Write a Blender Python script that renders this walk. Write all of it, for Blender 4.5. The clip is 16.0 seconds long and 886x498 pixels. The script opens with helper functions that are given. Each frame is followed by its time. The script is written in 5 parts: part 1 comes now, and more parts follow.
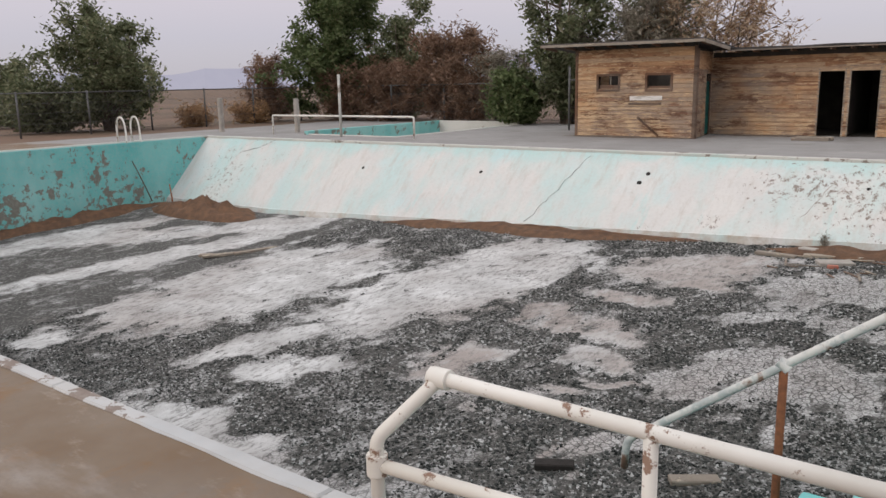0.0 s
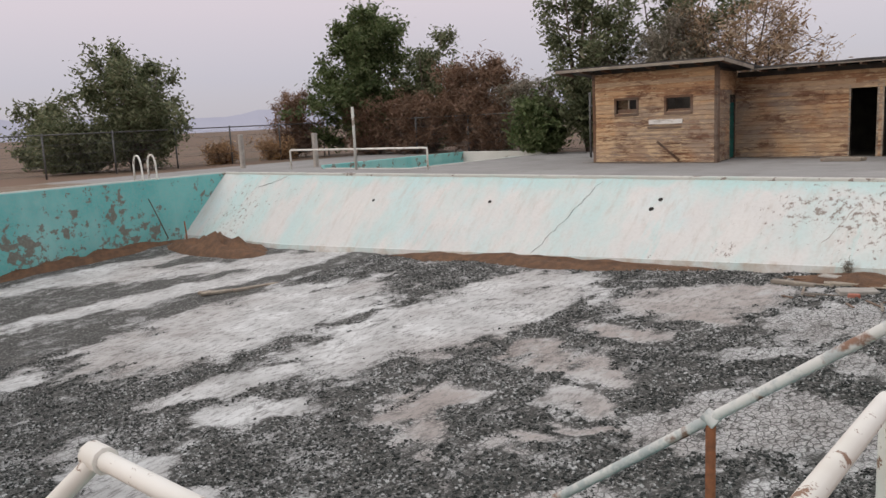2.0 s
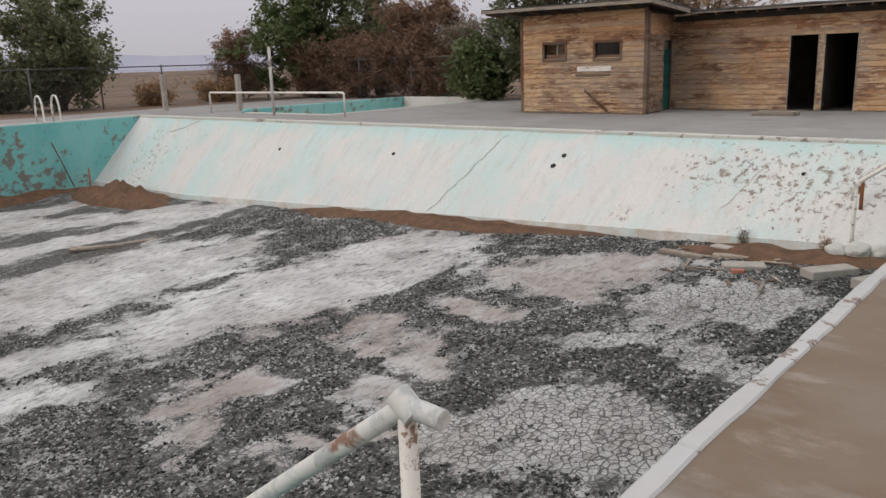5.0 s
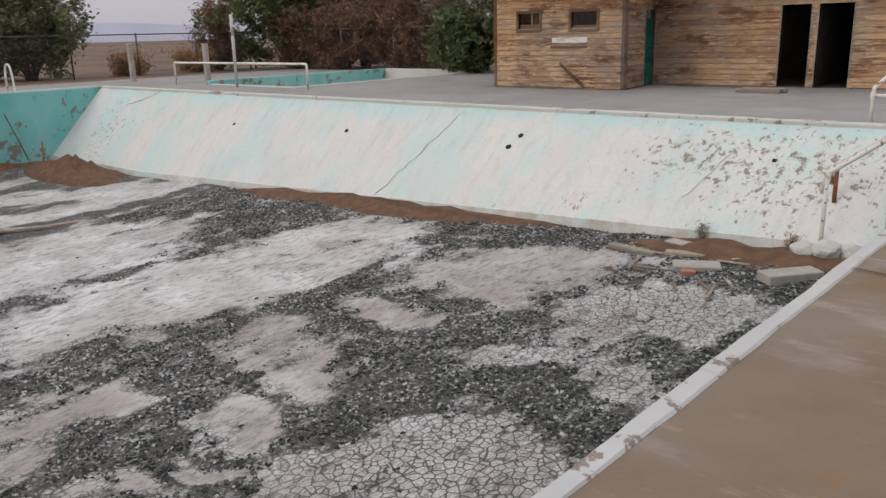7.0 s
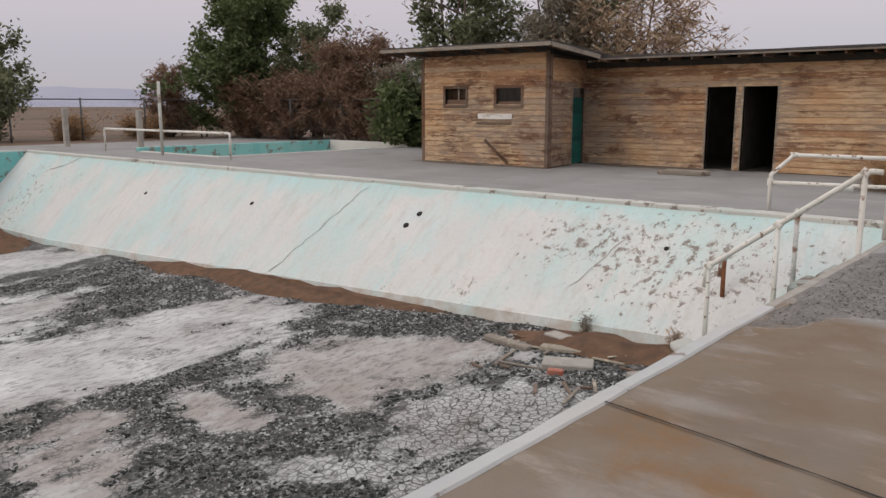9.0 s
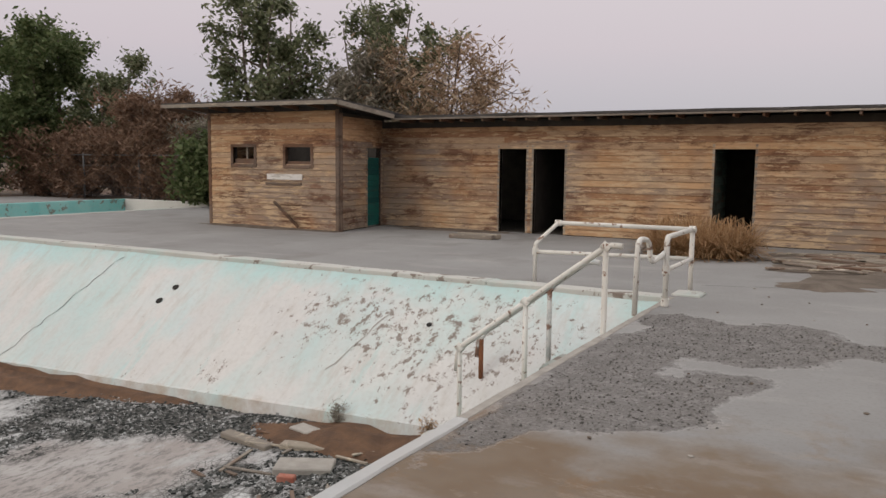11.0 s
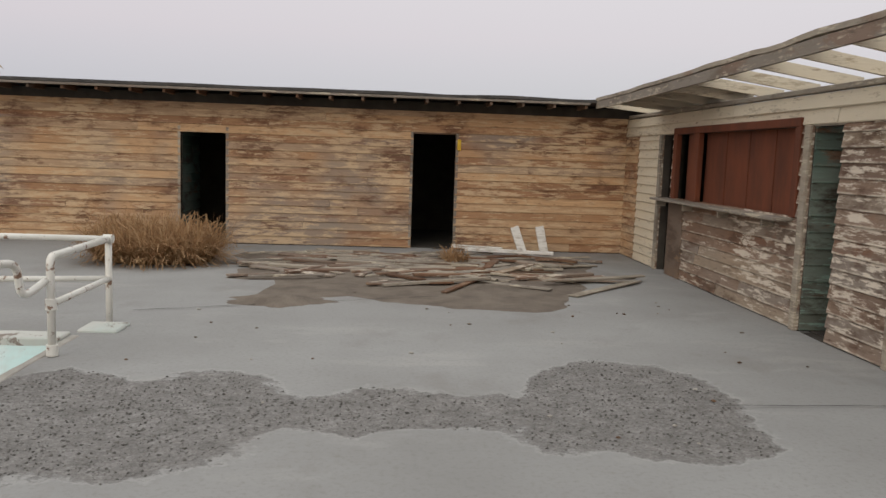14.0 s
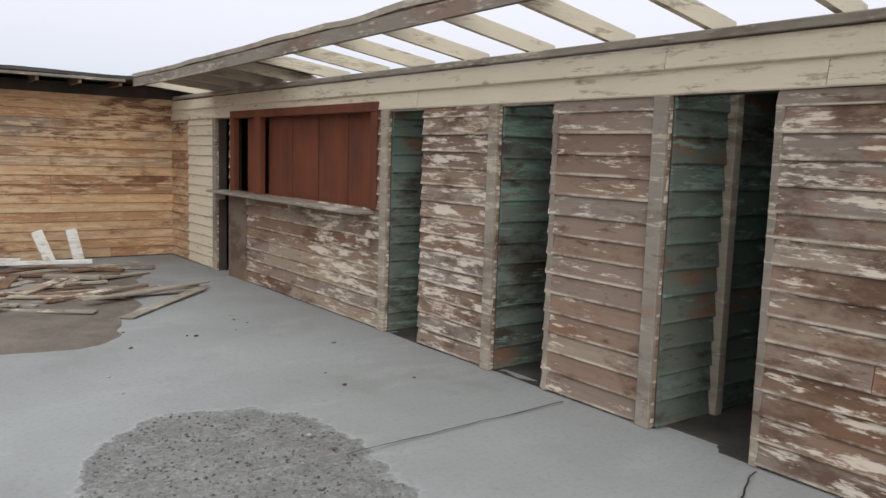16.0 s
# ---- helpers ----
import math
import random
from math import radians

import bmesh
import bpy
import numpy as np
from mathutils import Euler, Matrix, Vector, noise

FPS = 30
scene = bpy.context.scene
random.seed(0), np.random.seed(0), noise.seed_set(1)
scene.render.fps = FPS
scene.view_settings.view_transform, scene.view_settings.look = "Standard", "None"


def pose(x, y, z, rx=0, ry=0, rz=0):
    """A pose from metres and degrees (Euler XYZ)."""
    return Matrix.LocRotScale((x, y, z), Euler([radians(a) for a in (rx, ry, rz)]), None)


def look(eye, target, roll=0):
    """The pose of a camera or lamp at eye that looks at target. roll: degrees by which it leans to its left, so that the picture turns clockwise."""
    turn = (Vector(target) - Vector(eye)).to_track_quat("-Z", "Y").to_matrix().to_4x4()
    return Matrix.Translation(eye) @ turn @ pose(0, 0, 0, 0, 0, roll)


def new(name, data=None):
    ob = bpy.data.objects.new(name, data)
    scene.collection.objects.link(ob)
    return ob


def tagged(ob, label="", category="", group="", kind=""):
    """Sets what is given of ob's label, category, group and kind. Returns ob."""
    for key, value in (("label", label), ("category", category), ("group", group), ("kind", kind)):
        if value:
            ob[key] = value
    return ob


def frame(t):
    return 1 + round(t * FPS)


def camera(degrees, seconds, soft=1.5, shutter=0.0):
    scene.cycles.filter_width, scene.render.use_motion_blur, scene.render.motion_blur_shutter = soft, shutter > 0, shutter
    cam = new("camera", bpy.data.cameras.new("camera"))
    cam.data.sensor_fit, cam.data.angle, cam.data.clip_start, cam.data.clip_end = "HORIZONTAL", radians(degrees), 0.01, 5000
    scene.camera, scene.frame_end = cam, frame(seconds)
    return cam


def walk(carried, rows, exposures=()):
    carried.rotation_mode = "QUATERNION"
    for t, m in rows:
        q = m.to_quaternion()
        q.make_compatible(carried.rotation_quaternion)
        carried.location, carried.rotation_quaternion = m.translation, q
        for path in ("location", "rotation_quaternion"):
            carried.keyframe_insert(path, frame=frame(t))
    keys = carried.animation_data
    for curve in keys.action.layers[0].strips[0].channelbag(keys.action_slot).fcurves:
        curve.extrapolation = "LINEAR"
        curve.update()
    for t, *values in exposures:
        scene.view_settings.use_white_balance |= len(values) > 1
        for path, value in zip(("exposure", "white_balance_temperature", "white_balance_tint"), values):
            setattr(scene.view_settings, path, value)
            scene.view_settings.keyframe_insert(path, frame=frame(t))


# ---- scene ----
cam = camera(58.3, 16.0)
PATH = [
    (0, (0.243, -1.45, 1.824), (-0.95, 0.103, 1.416), -1.2),
    (0.5, (0.328, -1.315, 1.803), (-0.862, 0.244, 1.413), -1.4),
    (1, (0.439, -1.043, 1.797), (-0.744, 0.527, 1.432), -1.9),
    (1.5, (0.554, -0.658, 1.727), (-0.672, 0.89, 1.407), -2.5),
    (2, (0.649, -0.08, 1.608), (-0.651, 1.406, 1.288), -2.8),
    (2.5, (0.858, 0.265, 1.66), (-0.427, 1.746, 1.266), -2.4),
    (3, (1.018, 0.652, 1.628), (-0.271, 2.121, 1.204), -2.5),
    (3.5, (1.19, 1.119, 1.636), (-0.126, 2.559, 1.193), -2.3),
    (4, (1.245, 1.604, 1.625), (-0.047, 3.062, 1.172), -2.1),
    (4.5, (1.31, 2.098, 1.586), (0.039, 3.573, 1.126), -2.0),
    (4.7, (1.36, 2.297, 1.58), (0.092, 3.774, 1.124), -1.9),
    (6.8, (1.516, 4.355, 1.515), (0.221, 5.786, 0.992), -1.6),
    (7, (1.537, 4.539, 1.513), (0.25, 5.978, 0.987), -1.5),
    (7.5, (1.654, 5.087, 1.492), (0.356, 6.514, 0.962), -1.1),
    (8, (1.781, 5.52, 1.475), (0.472, 6.946, 0.973), -0.6),
    (8.5, (1.922, 5.944, 1.489), (0.641, 7.416, 1.048), -0.1),
    (8.7, (2.007, 6.12, 1.482), (0.718, 7.597, 1.087), -0.1),
    (10.8, (2.509, 7.935, 1.599), (1.48, 9.636, 1.381), 0.3),
    (11, (2.505, 8.073, 1.613), (1.528, 9.805, 1.397), 0.6),
    (11.5, (2.674, 8.476, 1.613), (1.781, 10.252, 1.392), -0.2),
    (12, (2.754, 8.951, 1.639), (1.984, 10.783, 1.411), 0.1),
    (12.5, (2.741, 9.444, 1.667), (2.147, 11.339, 1.432), 0.4),
    (13, (2.858, 9.906, 1.666), (2.449, 11.849, 1.425), 0.8),
    (13.5, (2.913, 10.32, 1.691), (2.77, 12.299, 1.445), 1.5),
    (14, (2.943, 10.789, 1.697), (3.083, 12.77, 1.462), 2.0),
    (14.5, (3.012, 11.19, 1.702), (3.329, 13.152, 1.47), 1.8),
    (15, (2.987, 11.57, 1.706), (3.542, 13.476, 1.465), 1.5),
    (15.5, (2.985, 11.95, 1.712), (3.804, 13.758, 1.464), 1.7),
    (16, (3.135, 12.266, 1.721), (4.32, 13.861, 1.487), 1.8),
]
walk(cam, [(t, look(eye, target, roll)) for t, eye, target, roll in PATH],
     [(0.0, 0.22, 6600, 10), (4.5, 0.12, 6700, 9), (7.5, 0.08, 6600, 10), (11.0, 0.02, 6800, 9), (13.5, 0.10, 6700, 5), (14.5, 0.28, 6550, 3), (16.0, 0.58, 6150, 2)])

# ---- light ----
world = bpy.data.worlds.new("dusk_sky")
scene.world = world
world.use_nodes = True
wn, wl = world.node_tree.nodes, world.node_tree.links
wn.clear()
w_out = wn.new("ShaderNodeOutputWorld")
w_bg = wn.new("ShaderNodeBackground")
w_sky = wn.new("ShaderNodeBackground")
w_add = wn.new("ShaderNodeAddShader")
nishita = wn.new("ShaderNodeTexSky")
nishita.sky_type, nishita.sun_disc = "NISHITA", False
nishita.sun_elevation, nishita.sun_rotation = radians(6), radians(215)
w_co = wn.new("ShaderNodeTexCoord")
w_sep = wn.new("ShaderNodeSeparateXYZ")
w_ramp = wn.new("ShaderNodeValToRGB")
SKY = [(0.0, (0.40, 0.40, 0.46)), (0.06, (0.44, 0.43, 0.52)), (0.14, (0.56, 0.50, 0.57)), (0.28, (0.66, 0.60, 0.64)), (0.5, (0.82, 0.79, 0.83)), (1.0, (1.1, 1.1, 1.15))]
for i, (p, c) in enumerate(SKY):
    e = w_ramp.color_ramp.elements[i] if i < 2 else w_ramp.color_ramp.elements.new(p)
    e.position, e.color = p, (*c, 1)
wl.new(w_co.outputs["Generated"], w_sep.inputs[0])
wl.new(w_sep.outputs[2], w_ramp.inputs[0])
wl.new(w_ramp.outputs[0], w_bg.inputs[0])
wl.new(nishita.outputs[0], w_sky.inputs[0])
w_bg.inputs[1].default_value, w_sky.inputs[1].default_value = 1.0, 0.02
wl.new(w_bg.outputs[0], w_add.inputs[0])
wl.new(w_sky.outputs[0], w_add.inputs[1])
wl.new(w_add.outputs[0], w_out.inputs[0])
sun = new("sun", bpy.data.lights.new("sun", "SUN"))
sun.data.energy, sun.data.angle, sun.data.color = 0.6, radians(30), (1.0, 0.95, 0.90)
sun.matrix_world = look((-20, -30, 22), (0, 10, 0))


# ---- materials ----
class Mat:
    """A node material with short ways to add noise, ramps and mixes."""

    def __init__(self, name, rough=0.9, metal=0.0):
        self.m = bpy.data.materials.new(name)
        self.m.use_nodes = True
        self.n, self.l = self.m.node_tree.nodes, self.m.node_tree.links
        self.b = self.n["Principled BSDF"]
        self.b.inputs["Roughness"].default_value = rough
        self.b.inputs["Metallic"].default_value = metal
        self.b.inputs["Specular IOR Level"].default_value = 0.25
        self.pos = self.n.new("ShaderNodeNewGeometry").outputs["Position"]

    def plug(self, sock, v):
        if hasattr(v, "is_linked"):
            self.l.new(v, sock)
        else:
            sock.default_value = (*v, 1) if isinstance(v, tuple) and len(v) == 3 and sock.type == "RGBA" else v

    def coords(self, scale=(1, 1, 1), jitter=False):
        mp = self.n.new("ShaderNodeVectorMath")
        mp.operation = "MULTIPLY"
        self.l.new(self.pos, mp.inputs[0])
        mp.inputs[1].default_value = scale
        if not jitter:
            return mp.outputs[0]
        ad = self.n.new("ShaderNodeVectorMath")
        ad.operation = "MULTIPLY_ADD"
        ad.inputs[0].default_value = (37, 19, 53)
        self.l.new(self.rnd(), ad.inputs[1])
        self.l.new(mp.outputs[0], ad.inputs[2])
        return ad.outputs[0]

    def rnd(self):
        return self.n.new("ShaderNodeObjectInfo").outputs["Random"]

    def island(self):
        return self.n.new("ShaderNodeNewGeometry").outputs["Random Per Island"]

    def attr(self, name):
        a = self.n.new("ShaderNodeAttribute")
        a.attribute_name = name
        return a.outputs["Fac"]

    def noise(self, scale, detail=4, co=None, rough=0.6):
        t = self.n.new("ShaderNodeTexNoise")
        t.inputs["Scale"].default_value, t.inputs["Detail"].default_value = scale, detail
        t.inputs["Roughness"].default_value = rough
        self.l.new(co or self.pos, t.inputs["Vector"])
        return t.outputs["Fac"]

    def cracks(self, scale, co=None):
        t = self.n.new("ShaderNodeTexVoronoi")
        t.feature = "DISTANCE_TO_EDGE"
        t.inputs["Scale"].default_value = scale
        self.l.new(co or self.pos, t.inputs["Vector"])
        return t.outputs["Distance"]

    def ramp(self, v, *stops):
        r = self.n.new("ShaderNodeValToRGB")
        for i, (p, c) in enumerate(stops):
            e = r.color_ramp.elements[i] if i < 2 else r.color_ramp.elements.new(p)
            e.position = p
            e.color = (c, c, c, 1) if isinstance(c, (int, float)) else (*c, 1)
        self.l.new(v, r.inputs[0])
        return r.outputs[0]

    def mix(self, f, a, b, mode="MIX"):
        x = self.n.new("ShaderNodeMix")
        x.data_type, x.blend_type = "RGBA", mode
        self.plug(x.inputs[0], f)
        self.plug(x.inputs[6], a)
        self.plug(x.inputs[7], b)
        return x.outputs[2]

    def math(self, op, a, b):
        x = self.n.new("ShaderNodeMath")
        x.operation = op
        self.plug(x.inputs[0], a)
        self.plug(x.inputs[1], b)
        return x.outputs[0]

    def done(self, colour, bump=None, strength=0.4, depth=0.01):
        self.plug(self.b.inputs["Base Color"], colour)
        if bump is not None:
            bp = self.n.new("ShaderNodeBump")
            bp.inputs["Strength"].default_value, bp.inputs["Distance"].default_value = strength, depth
            self.l.new(bump, bp.inputs["Height"])
            self.l.new(bp.outputs[0], self.b.inputs["Normal"])
        return self.m


def siding_material(name, tones, paint, bare, amount, grey=0.4, dark=0.55, lip=0.45, kept=9.0):
    """Weathered boards: tones by board, grain along the board, paint flaking off."""
    k = Mat(name, 0.85)
    co = k.coords((1.3, 1.3, 16), True)
    grain = k.noise(2.2, 6, co)
    big = k.noise(0.55, 3)
    tone = k.ramp(k.rnd(), *tones)
    c = k.mix(k.ramp(grain, (0.3, 0.0), (0.7, 1.0)), k.mix(0.35, tone, bare), tone)
    flake = k.noise(2.6, 8, k.coords((1, 1, 6), True), 0.75)
    up = k.n.new("ShaderNodeSeparateXYZ")
    k.l.new(k.pos, up.inputs[0])
    open_to_rain = k.math("LESS_THAN", k.math("ADD", up.outputs[2], k.math("MULTIPLY", k.rnd(), 0.5)), kept)
    c = k.mix(k.math("MULTIPLY", k.ramp(k.noise(0.30, 4), (0.44, 0.0), (0.54, grey)), open_to_rain), c, (0.245, 0.215, 0.185))
    c = k.mix(k.ramp(k.noise(0.7, 7, k.coords((1, 1, 3.2), True), 0.72), (0.56, 0.0), (0.63, 0.7 * dark)), c, (0.20, 0.085, 0.045))
    c = k.mix(k.ramp(k.noise(0.9, 6, k.coords((1, 1, 2.6)), 0.7), (0.52, 0.0), (0.62, dark)), c, bare)
    f = k.math("ADD", flake, k.math("MULTIPLY", big, 0.35))
    c = k.mix(k.ramp(f, (amount, 0.0), (amount + 0.06, 0.85)), c, paint)
    c = k.mix(k.ramp(k.noise(3.0, 6, k.coords((1, 1, 5), True), 0.7), (0.60, 0.0), (0.68, 0.8)), c, bare)
    tc = k.n.new("ShaderNodeTexCoord")
    sep = k.n.new("ShaderNodeSeparateXYZ")
    k.l.new(tc.outputs["Generated"], sep.inputs[0])
    drip = k.math("MULTIPLY", k.ramp(sep.outputs[2], (0.05, 1.0), (0.17, 0.0)), k.ramp(k.noise(2.2, 6, k.coords((1, 1, 1), True), 0.7), (0.42, 0.0), (0.58, lip)))
    c = k.mix(drip, c, paint)
    return k.done(c, grain, 0.5, 0.006)


TAN = siding_material("weathered_tan_boards", [(0.0, (0.31, 0.165, 0.09)), (0.35, (0.47, 0.28, 0.15)), (0.7, (0.58, 0.37, 0.205)), (1.0, (0.38, 0.275, 0.19))], (0.54, 0.39, 0.245), (0.12, 0.055, 0.032), 0.69, 0.66, 0.85, 0.45, 2.15)
PEEL = siding_material("peeling_brown_boards", [(0.0, (0.16, 0.088, 0.055)), (0.4, (0.27, 0.165, 0.108)), (0.75, (0.25, 0.205, 0.17)), (1.0, (0.38, 0.285, 0.20))], (0.66, 0.58, 0.48), (0.09, 0.05, 0.032), 0.715, 0.3, 0.8, 0.85)
CREAM = siding_material("flaking_cream_boards", [(0.0, (0.46, 0.38, 0.27)), (0.5, (0.55, 0.47, 0.35)), (1.0, (0.36, 0.32, 0.26))], (0.66, 0.58, 0.45), (0.22, 0.15, 0.10), 0.55, 0.2, 0.3)
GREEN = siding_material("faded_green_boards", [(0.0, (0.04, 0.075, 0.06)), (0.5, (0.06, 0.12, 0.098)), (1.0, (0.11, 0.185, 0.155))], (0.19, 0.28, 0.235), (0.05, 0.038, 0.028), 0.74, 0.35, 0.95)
TEAL = siding_material("teal_door_boards", [(0.0, (0.01, 0.10, 0.09)), (0.5, (0.015, 0.14, 0.12)), (1.0, (0.02, 0.17, 0.14))], (0.03, 0.2, 0.17), (0.02, 0.05, 0.05), 0.78, 0.0, 0.2, 0.1)
DARKWOOD = siding_material("dark_stained_timber", [(0.0, (0.10, 0.055, 0.033)), (0.5, (0.16, 0.085, 0.05)), (1.0, (0.2, 0.11, 0.07))], (0.24, 0.15, 0.09), (0.05, 0.03, 0.02), 0.75)
GREYWOOD = siding_material("silvered_timber", [(0.0, (0.22, 0.19, 0.16)), (0.5, (0.32, 0.28, 0.23)), (1.0, (0.42, 0.36, 0.28))], (0.5, 0.43, 0.33), (0.13, 0.1, 0.075), 0.72)
WHITEWOOD = siding_material("white_painted_timber", [(0.0, (0.6, 0.57, 0.52)), (1.0, (0.72, 0.68, 0.62))], (0.75, 0.72, 0.68), (0.35, 0.28, 0.22), 0.6)


def rust_panel():
    k = Mat("rust_red_panel", 0.75)
    c = k.mix(k.ramp(k.noise(3, 5, k.coords((1, 1, 0.35))), (0.35, 0.0), (0.7, 1.0)), (0.17, 0.052, 0.026), (0.095, 0.034, 0.02))
    return k.done(c, k.noise(25, 4), 0.2, 0.004)


RUSTRED = rust_panel()


def plaster_material(name, base, tint, tint_amount, chips, warm, zoned=False):
    k = Mat(name, 0.8)
    c = k.mix(k.ramp(k.noise(0.8, 4), (0.35, 0.0), (0.7, 1.0)), base, warm)
    c = k.mix(k.ramp(k.noise(0.45, 5, k.coords((1.6, 1, 0.45))), (tint_amount, 0.0), (tint_amount + 0.2, 0.6)), c, tint)
    zone = k.noise(0.22, 2)
    spots = k.noise(3.2, 6, None, 0.7)
    v = k.math("ADD", spots, k.math("MULTIPLY", k.math("SUBTRACT", zone, 0.5), 0.9))
    if zoned:
        foot = k.math("ADD", k.attr("foot"), k.math("MULTIPLY", k.math("SUBTRACT", k.noise(1.8, 6, None, 0.7), 0.5), 1.2))
        c = k.mix(k.ramp(foot, (0.55, 0.0), (0.8, 0.75)), c, (0.40, 0.30, 0.22))
        rim = k.math("ADD", k.attr("rim"), k.math("MULTIPLY", k.math("SUBTRACT", k.noise(1.1, 5), 0.5), 1.6))
        c = k.mix(k.ramp(rim, (0.5, 0.0), (0.9, 0.7)), c, tint)
        c = k.mix(k.ramp(k.noise(0.55, 4, k.coords((1, 0.7, 0.7))), (0.55, 0.0), (0.7, 0.35)), c, (0.48, 0.68, 0.70))
        c = k.mix(k.ramp(k.noise(2.2, 8, k.coords((2.2, 0.6, 0.6)), 0.75), (0.52, 0.0), (0.66, 0.45)), c, (0.47, 0.42, 0.37))
        c = k.mix(k.ramp(k.noise(0.8, 6, k.coords((1.8, 0.4, 0.4)), 0.7), (0.58, 0.0), (0.66, 0.55)), c, tint)
        v = k.math("ADD", k.noise(7.0, 8, k.coords((1.15, 0.85, 0.9)), 0.78), k.math("MULTIPLY", k.attr("chip"), 0.15))
    c = k.mix(k.ramp(v, (chips, 0.0), (chips + 0.02, 0.85)), c, (0.18, 0.13, 0.10))
    c = k.mix(k.ramp(k.noise(14, 5), (0.45, 0.0), (0.8, 0.35)), c, (0.45, 0.42, 0.39))
    return k.done(c, k.math("ADD", k.noise(9, 5), k.math("MULTIPLY", v, -0.5)), 0.35, 0.012)


SLOPE = plaster_material("chalky_white_pool_plaster", (0.635, 0.615, 0.585), (0.42, 0.61, 0.59), 0.44, 0.685, (0.585, 0.575, 0.555), True)
TURQ = plaster_material("turquoise_pool_paint", (0.19, 0.50, 0.48), (0.36, 0.60, 0.57), 0.46, 0.585, (0.12, 0.43, 0.42))
LIP = plaster_material("scuffed_pale_coping", (0.55, 0.54, 0.50), (0.36, 0.54, 0.50), 0.52, 0.62, (0.46, 0.46, 0.42))
COPEWHITE = plaster_material("worn_white_coping_paint", (0.52, 0.525, 0.52), (0.34, 0.36, 0.37), 0.46, 0.63, (0.46, 0.45, 0.43))


def deck_material():
    k = Mat("weathered_concrete_deck", 0.88)
    rough, tan = k.attr("rough"), k.attr("tan")
    c = k.mix(k.ramp(k.noise(0.5, 5), (0.3, 0.0), (0.7, 1.0)), (0.245, 0.236, 0.226), (0.315, 0.308, 0.298))
    sand = k.mix(k.ramp(k.noise(0.9, 4), (0.35, 0.0), (0.65, 1.0)), (0.165, 0.105, 0.058), (0.215, 0.168, 0.125))
    c = k.mix(k.ramp(k.math("ADD", tan, k.math("MULTIPLY", k.math("SUBTRACT", k.noise(1.3, 5), 0.5), 0.7)), (0.42, 0.0), (0.62, 0.9)), c, sand)
    dusty = k.ramp(tan, (0.25, 0.0), (0.6, 1.0))
    ochre = k.ramp(k.noise(0.75, 7, k.coords((1.3, 0.8, 1)), 0.72), (0.54, 0.0), (0.64, 0.7))
    c = k.mix(k.math("MULTIPLY", ochre, dusty), c, (0.225, 0.125, 0.055))
    scuff = k.ramp(k.noise(1.5, 8, k.coords((0.8, 1.6, 1)), 0.72), (0.57, 0.0), (0.66, 0.6))
    c = k.mix(k.math("MULTIPLY", scuff, dusty), c, (0.33, 0.28, 0.23))
    edge = k.math("ADD", rough, k.math("MULTIPLY", k.math("SUBTRACT", k.noise(2.2, 8, None, 0.75), 0.5), 1.3))
    stone = k.ramp(k.math("ADD", k.math("MULTIPLY", k.noise(34, 5, None, 0.75), 0.55), k.math("MULTIPLY", k.noise(4.5, 7, None, 0.75), 0.45)), (0.36, (0.10, 0.092, 0.085)), (0.5, (0.185, 0.172, 0.162)), (0.66, (0.32, 0.305, 0.29)))
    r = k.ramp(edge, (0.44, 0.0), (0.56, 0.92))
    c = k.mix(k.ramp(edge, (0.36, 0.0), (0.44, 0.3), (0.47, 0.0)), c, (0.46, 0.44, 0.42))
    c = k.mix(k.ramp(k.noise(1.1, 6, k.coords((0.6, 1.4, 1))), (0.56, 0.0), (0.70, 0.5)), c, (0.38, 0.36, 0.34))
    c = k.mix(k.ramp(k.noise(0.7, 5, k.coords((1.2, 0.8, 1))), (0.55, 0.0), (0.72, 0.5)), c, (0.17, 0.15, 0.135))
    c = k.mix(r, c, stone)
    c = k.mix(k.ramp(k.noise(6, 6, None, 0.7), (0.6, 0.0), (0.75, 0.5)), c, (0.2, 0.18, 0.16))
    c = k.mix(k.ramp(k.noise(28, 6, None, 0.75), (0.5, 0.0), (0.72, 0.4)), c, (0.15, 0.135, 0.12))
    h = k.math("ADD", k.math("MULTIPLY", k.math("MULTIPLY", k.math("ADD", k.noise(45, 3), k.noise(11, 4)), r), 1.2), k.math("MULTIPLY", r, -0.5))
    return k.done(c, h, 0.7, 0.016)


DECK = deck_material()


